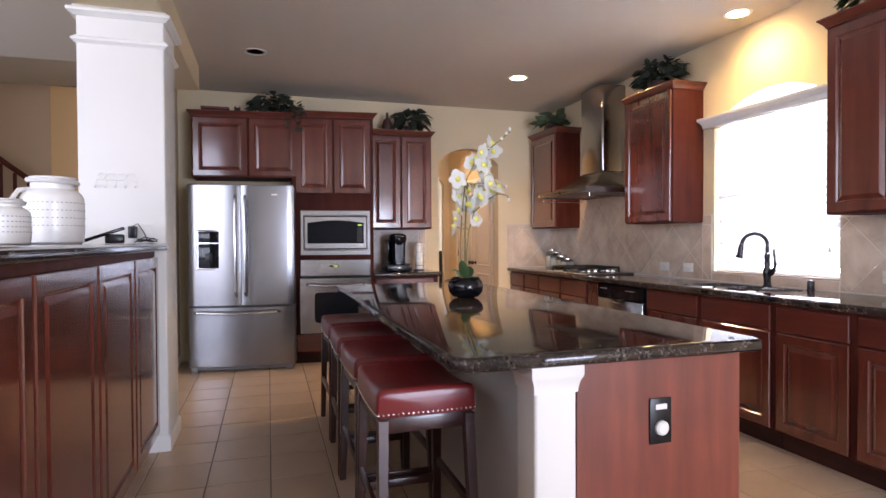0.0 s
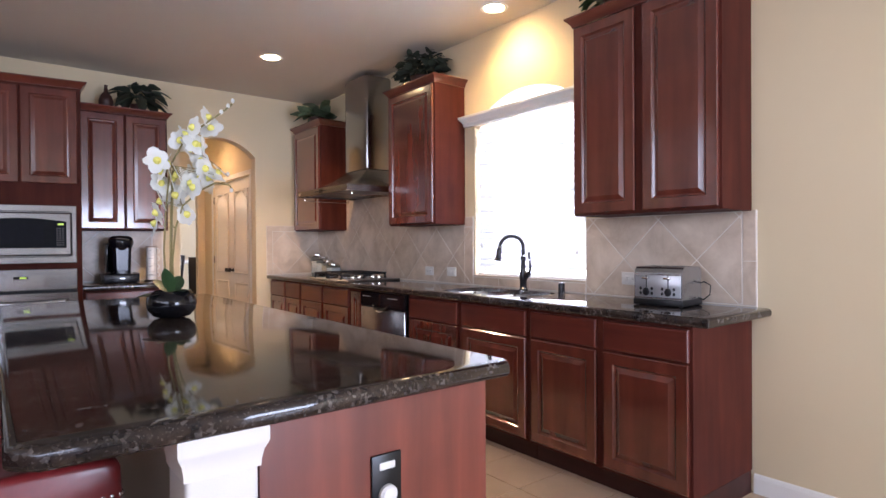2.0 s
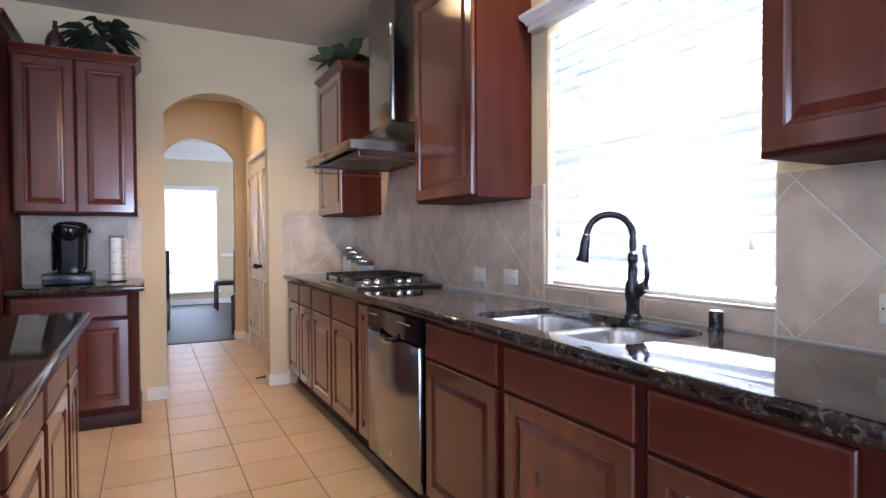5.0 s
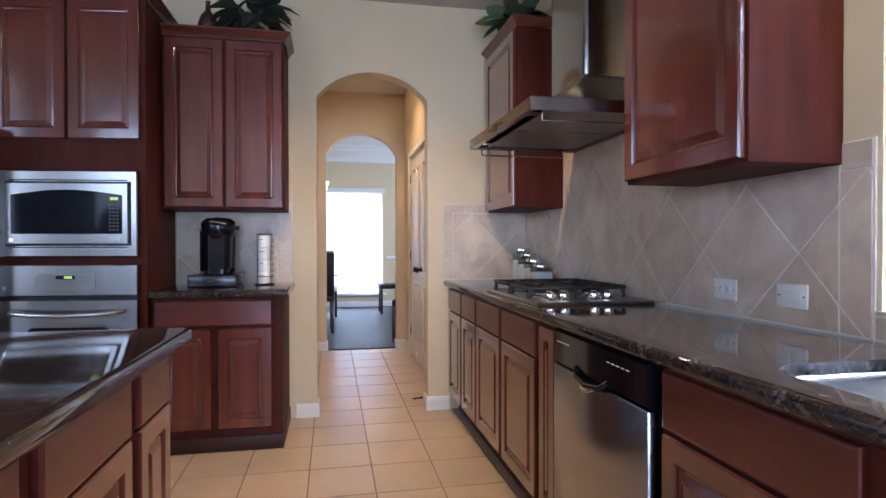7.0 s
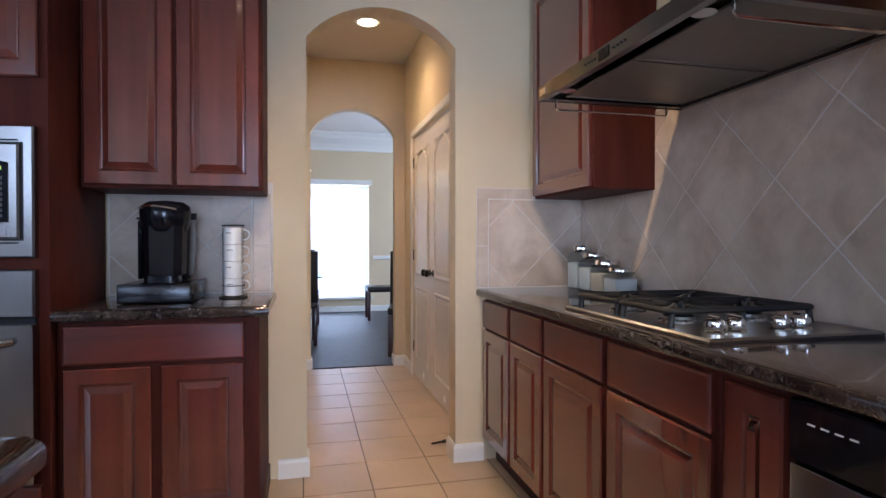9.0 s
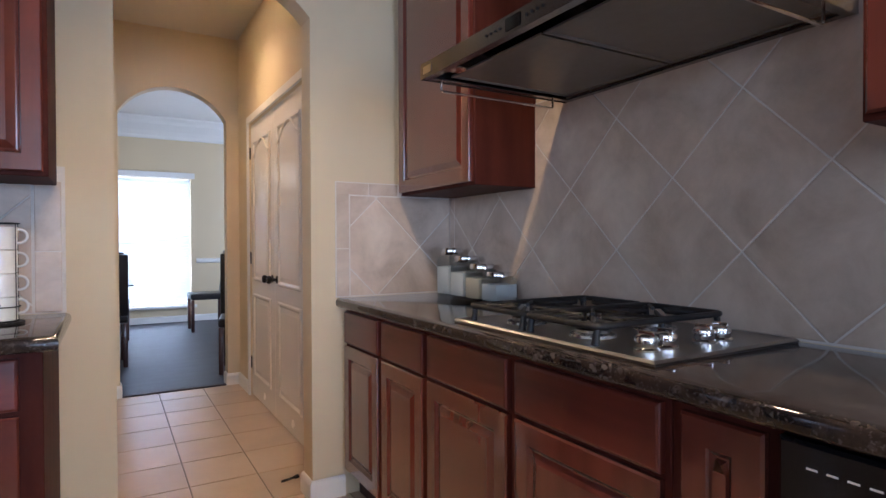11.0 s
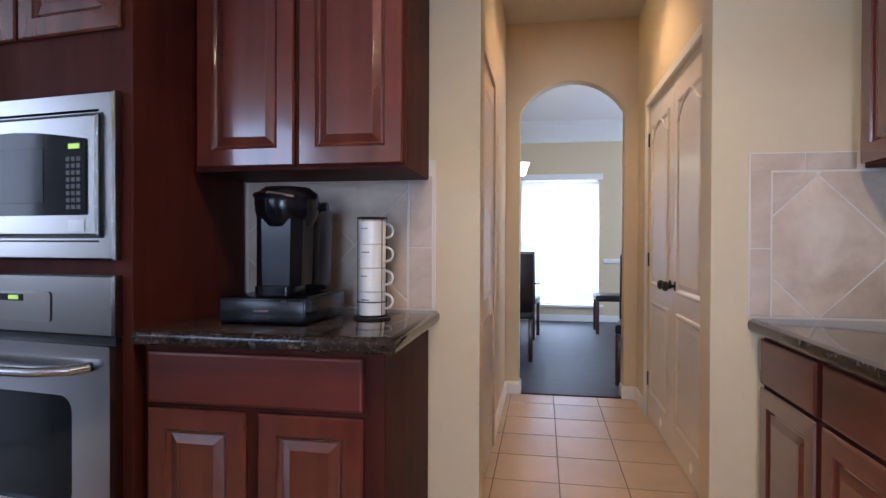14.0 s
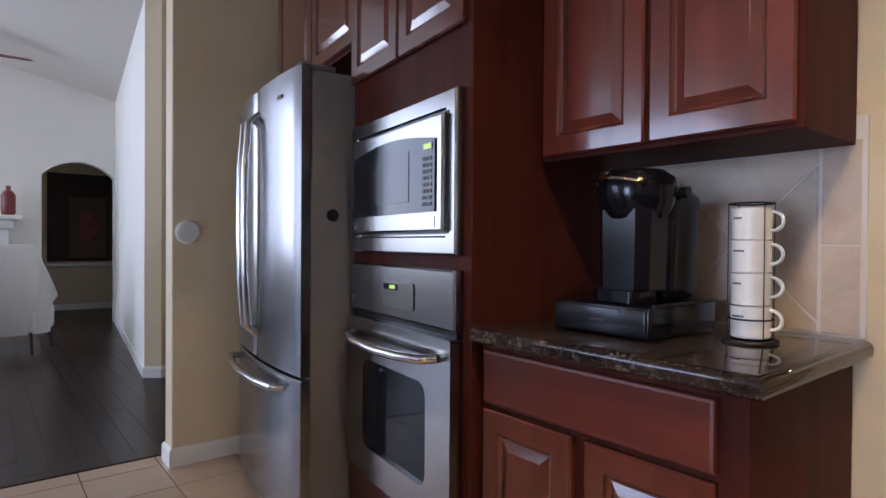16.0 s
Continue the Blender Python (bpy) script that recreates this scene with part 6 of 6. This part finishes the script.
# stairs at the back of the living room
st = thing("staircase_railing", "dark reddish wooden stair railing with square balusters", "railing", pose(-1.7, 8.6, 0))
part("handrail", tube([(-0.45, 0, 2.40), (0.75, 0, 1.45)], 0.03, 8), CHERRY, st)
for i in range(9):
    x = -0.40 + i * 0.13
    z = 2.36 - 0.79 * (x + 0.45)
    part("baluster", box(x - 0.014, x + 0.014, -0.014, 0.014, z - 0.85, z), CHERRY, st)
part("stringer", sheet([(-0.45, 1.40), (-0.45, 1.60), (0.75, 0.65), (0.75, 0.0), (0.40, 0.0), (-0.45, 0.0)], [], along_x(-0.02), 0.04), WALL, st)
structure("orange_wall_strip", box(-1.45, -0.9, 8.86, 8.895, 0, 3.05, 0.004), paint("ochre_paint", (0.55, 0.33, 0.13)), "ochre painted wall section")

# ---- tiles ----
def clip(poly, r):
    """The part of a polygon inside a rectangle (u0, u1, v0, v1)."""
    for axis, limit, sign in ((0, r[0], 1), (0, r[1], -1), (1, r[2], 1), (1, r[3], -1)):
        out = []
        for i, p in enumerate(poly):
            q = poly[(i + 1) % len(poly)]
            a, b = sign * (p[axis] - limit), sign * (q[axis] - limit)
            if a >= 0:
                out.append(p)
            if (a > 0 > b) or (a < 0 < b):
                t = a / (a - b)
                out.append((p[0] + (q[0] - p[0]) * t, p[1] + (q[1] - p[1]) * t))
        poly = out
        if len(poly) < 3:
            return []
    return poly


def inset(poly, d):
    out = []
    n = len(poly)
    for i in range(n):
        a, p, q = Vector(poly[i - 1]), Vector(poly[i]), Vector(poly[(i + 1) % n])
        if (p - a).length < 1e-5 or (q - p).length < 1e-5:
            continue
        d0, d1 = (p - a).normalized(), (q - p).normalized()
        n0, n1 = Vector((-d0.y, d0.x)), Vector((-d1.y, d1.x))
        m = n0 + n1
        k = m.dot(n0)
        if k < 0.2:
            out.append(tuple(p + n0 * d))
            continue
        out.append(tuple(p + m / k * d))
    return out


def tile_mesh(poly, gap, thick, place, mat, bm=None):
    """A tile with a worn edge over its outline; place lays (u, v, height) into space."""
    def area_of(q):
        return sum(q[i - 1][0] * q[i][1] - q[i][0] * q[i - 1][1] for i in range(len(q))) / 2
    if len(poly) < 3 or abs(area_of(poly)) < 0.00005:
        return None
    if area_of(poly) < 0:
        poly = poly[::-1]
    a, b = inset(poly, gap), inset(poly, gap + 0.0022)
    if area_of(b) <= 0.00001:
        return None
    verts = [place(u, v, 0) for u, v in a] + [place(u, v, thick - 0.0010) for u, v in a] + [place(u, v, thick) for u, v in b]
    n = len(a)
    faces = [tuple(range(2 * n, 3 * n))]
    for k in (0, n):
        faces += [(k + i, k + (i + 1) % n, k + n + (i + 1) % n, k + n + i) for i in range(n)]
    me = bpy.data.meshes.new("tile")
    me.from_pydata(verts, [], faces)
    me.materials.append(mat)
    b2 = bmesh.new()
    b2.from_mesh(me)
    bmesh.ops.recalc_face_normals(b2, faces=b2.faces)
    b2.to_mesh(me)
    b2.free()
    return me


def place_tile(name, me, parent):
    if me is not None:
        o = new(name, me)
        o.parent = parent


EASTWALL, NORTHWALL = bpy.data.objects["wall_east"], bpy.data.objects["wall_north"]
on_east = lambda u, v, w: (XR - 0.001 - w, u, v)
on_north = lambda u, v, w: (u, YA - 0.001 - w, v)
SPL = 0.009
for q in (rect(5.062, YA - 0.002, C_TOP, 1.395), rect(5.165, 7.73, 1.396, 1.74), rect(2.955, 3.984, C_TOP, 1.395), rect(3.985, 5.061, C_TOP, 0.988), rect(5.062, 5.164, 1.396, 1.455)):
    o = structure("splash_grout", sheet(q, [], along_y(XR - 0.001, -1), 0.0065), SPLASHGROUT, "pale grout of the splashback")
for q in (rect(3.735, XR - 0.012, C_TOP, 1.455), rect(1.975, 2.70, C_TOP, 1.455)):
    o = structure("splash_grout", sheet(q, [], along_x(YA - 0.001, -1), 0.0065), SPLASHGROUT, "pale grout of the splashback")


def diamonds(regions, u0, v0, half, place, parent, umin, umax):
    k0, k1 = int((umin - u0) / half) - 3, int((umax - u0) / half) + 3
    for i in range(k0, k1):
        for j in range(-4, 7):
            if (i + j) % 2 == 0:
                continue
            cu, cv = u0 + i * half, v0 + j * half
            d = [(cu + half, cv), (cu, cv + half), (cu - half, cv), (cu, cv - half)]
            for r in regions:
                place_tile("splash_tile", tile_mesh(clip(d, r), 0.0027, SPL, place, SPLASH), parent)


Z0 = C_TOP + 0.004
diamonds([(5.165, 7.73, Z0, 1.738), (5.066, 5.165, Z0, 1.375), (7.73, 7.775, Z0, 1.393)], 5.307, 1.145, 0.226, on_east, EASTWALL, 5.0, 7.8)
diamonds([(3.025, 3.98, Z0, 1.393)], 3.26, 1.145, 0.222, on_east, EASTWALL, 3.0, 4.0)
diamonds([(3.803, 4.345, Z0, 1.393)], 4.17, 1.15, 0.232, on_north, NORTHWALL, 3.7, 4.4)
diamonds([(1.98, 2.60, Z0, 1.385)], 2.40, 1.15, 0.232, on_north, NORTHWALL, 1.9, 2.7)
for z0, z1 in ((Z0, 1.145), (1.145, 1.40)):
    place_tile("border_tile", tile_mesh(rect(2.957, 3.023, z0, z1), 0.002, SPL, on_east, SPLASH), EASTWALL)
    place_tile("border_tile", tile_mesh(rect(3.737, 3.801, z0, z1), 0.002, SPL, on_north, SPLASH), NORTHWALL)
    place_tile("border_tile", tile_mesh(rect(2.605, 2.69, z0, z1), 0.002, SPL, on_north, SPLASH), NORTHWALL)
for x0, x1 in ((3.737, 3.90), (3.90, 4.05)):
    place_tile("border_tile", tile_mesh(rect(x0, x1, 1.395, 1.453), 0.002, SPL, on_north, SPLASH), NORTHWALL)
place_tile("border_tile", tile_mesh(rect(5.066, 5.163, 1.377, 1.453), 0.002, SPL, on_east, SPLASH), EASTWALL)
for y0, y1 in ((3.987, 4.16), (4.16, 4.47), (4.47, 4.78), (4.78, 5.06)):
    place_tile("sill_tile", tile_mesh(rect(y0, y1, Z0, 0.985), 0.002, SPL, on_east, SPLASH), EASTWALL)
structure("window_sill", box(XR - 0.012, XR + 0.09, 3.988, 5.057, 0.989, 1.000, 0.002), plain("tan_sill", (0.50, 0.40, 0.30), 0.4), "tan tiled window sill")

# floor tiles
P, PY, OX, OY = 0.32, 0.346, 0.60, 6.509
FLOOR = bpy.data.objects["floor_kitchen"]
whole = tile_mesh(rect(0, P, 0, PY), 0.0028, 0.0045, lambda u, v, w: (u, v, w - 0.0045), FLOORTILE)
near, far = [], []
for i in range(-3, 13):
    for j in range(-30, 12):
        x, y = OX + i * P, OY + j * PY
        x0, x1, y0, y1 = max(x, -0.178), min(x + P, XR - 0.002), max(y, -2.6), min(y + PY, 10.214)
        if x1 - x0 < 0.02 or y1 - y0 < 0.02:
            continue
        cx, cy = (x0 + x1) / 2, (y0 + y1) / 2
        if cy > YA and not 2.6 < cx < 3.95:
            continue
        if (cx > 4.0 and cy > 3.1) or (2.1 < cx < 2.3 and 3.1 < cy < 5.4) or (cx < 0.1 and 0.8 < cy < 4.9) or (0.2 < cx < 2.6 and cy > 7.55):
            continue
        item = (x, y, x0, x1, y0, y1)
        (near if cy > 2.3 else far).append(item)
near.sort(key=lambda q: -q[5])
far += near[300:]
near = near[:300]
for x, y, x0, x1, y0, y1 in near:
    if x1 - x0 > P - 1e-4 and y1 - y0 > PY - 1e-4:
        o = new("floor_tile", whole)
        o.parent = FLOOR
        o.matrix_basis = pose(x, y, 0)
    else:
        place_tile("floor_tile", tile_mesh(rect(x0, x1, y0, y1), 0.0028, 0.0045, lambda u, v, w: (u, v, w - 0.0045), FLOORTILE), FLOOR)
vs, fs = [], []
for x, y, x0, x1, y0, y1 in far:
    a, b = 0.0028, 0.0058
    k = len(vs)
    vs += [(x0 + a, y0 + a, -0.0045), (x1 - a, y0 + a, -0.0045), (x1 - a, y1 - a, -0.0045), (x0 + a, y1 - a, -0.0045), (x0 + b, y0 + b, 0), (x1 - b, y0 + b, 0), (x1 - b, y1 - b, 0), (x0 + b, y1 - b, 0)]
    fs += [(k + 4, k + 5, k + 6, k + 7)] + [(k + i, k + (i + 1) % 4, k + 4 + (i + 1) % 4, k + 4 + i) for i in range(4)]
me = bpy.data.meshes.new("floor_tiles")
me.from_pydata(vs, [], fs)
me.materials.append(FLOORTILE)
o = tagged(new("floor_tiles", me), "beige square floor tiles", "", "", "stuff")
o.parent = FLOOR

# dark boards of the living room floor
vs, fs = [], []
rb = random.Random(4)
y = -2.59
while y < 7.7:
    x = -6.0 - rb.uniform(0, 0.9)
    while x < -0.19:
        x1 = min(x + rb.uniform(0.9, 1.5), -0.185)
        k = len(vs)
        if x1 - x > 0.05:
            g, h = 0.0004, 0.0012
            vs += [(x + g, y + g, 0.0005), (x1 - g, y + g, 0.0005), (x1 - g, y + 0.125 - g, 0.0005), (x + g, y + 0.125 - g, 0.0005), (x + h, y + h, 0.0035), (x1 - h, y + h, 0.0035), (x1 - h, y + 0.125 - h, 0.0035), (x + h, y + 0.125 - h, 0.0035)]
            fs += [(k + 4, k + 5, k + 6, k + 7)] + [(k + i, k + (i + 1) % 4, k + 4 + (i + 1) % 4, k + 4 + i) for i in range(4)]
        x = x1
    y += 0.125
me = bpy.data.meshes.new("floor_boards")
me.from_pydata(vs, [], fs)
me.materials.append(DARKFLOOR)
o = tagged(new("floor_boards", me), "dark-stained floor boards", "", "", "stuff")
o.parent = bpy.data.objects["floor_living"]
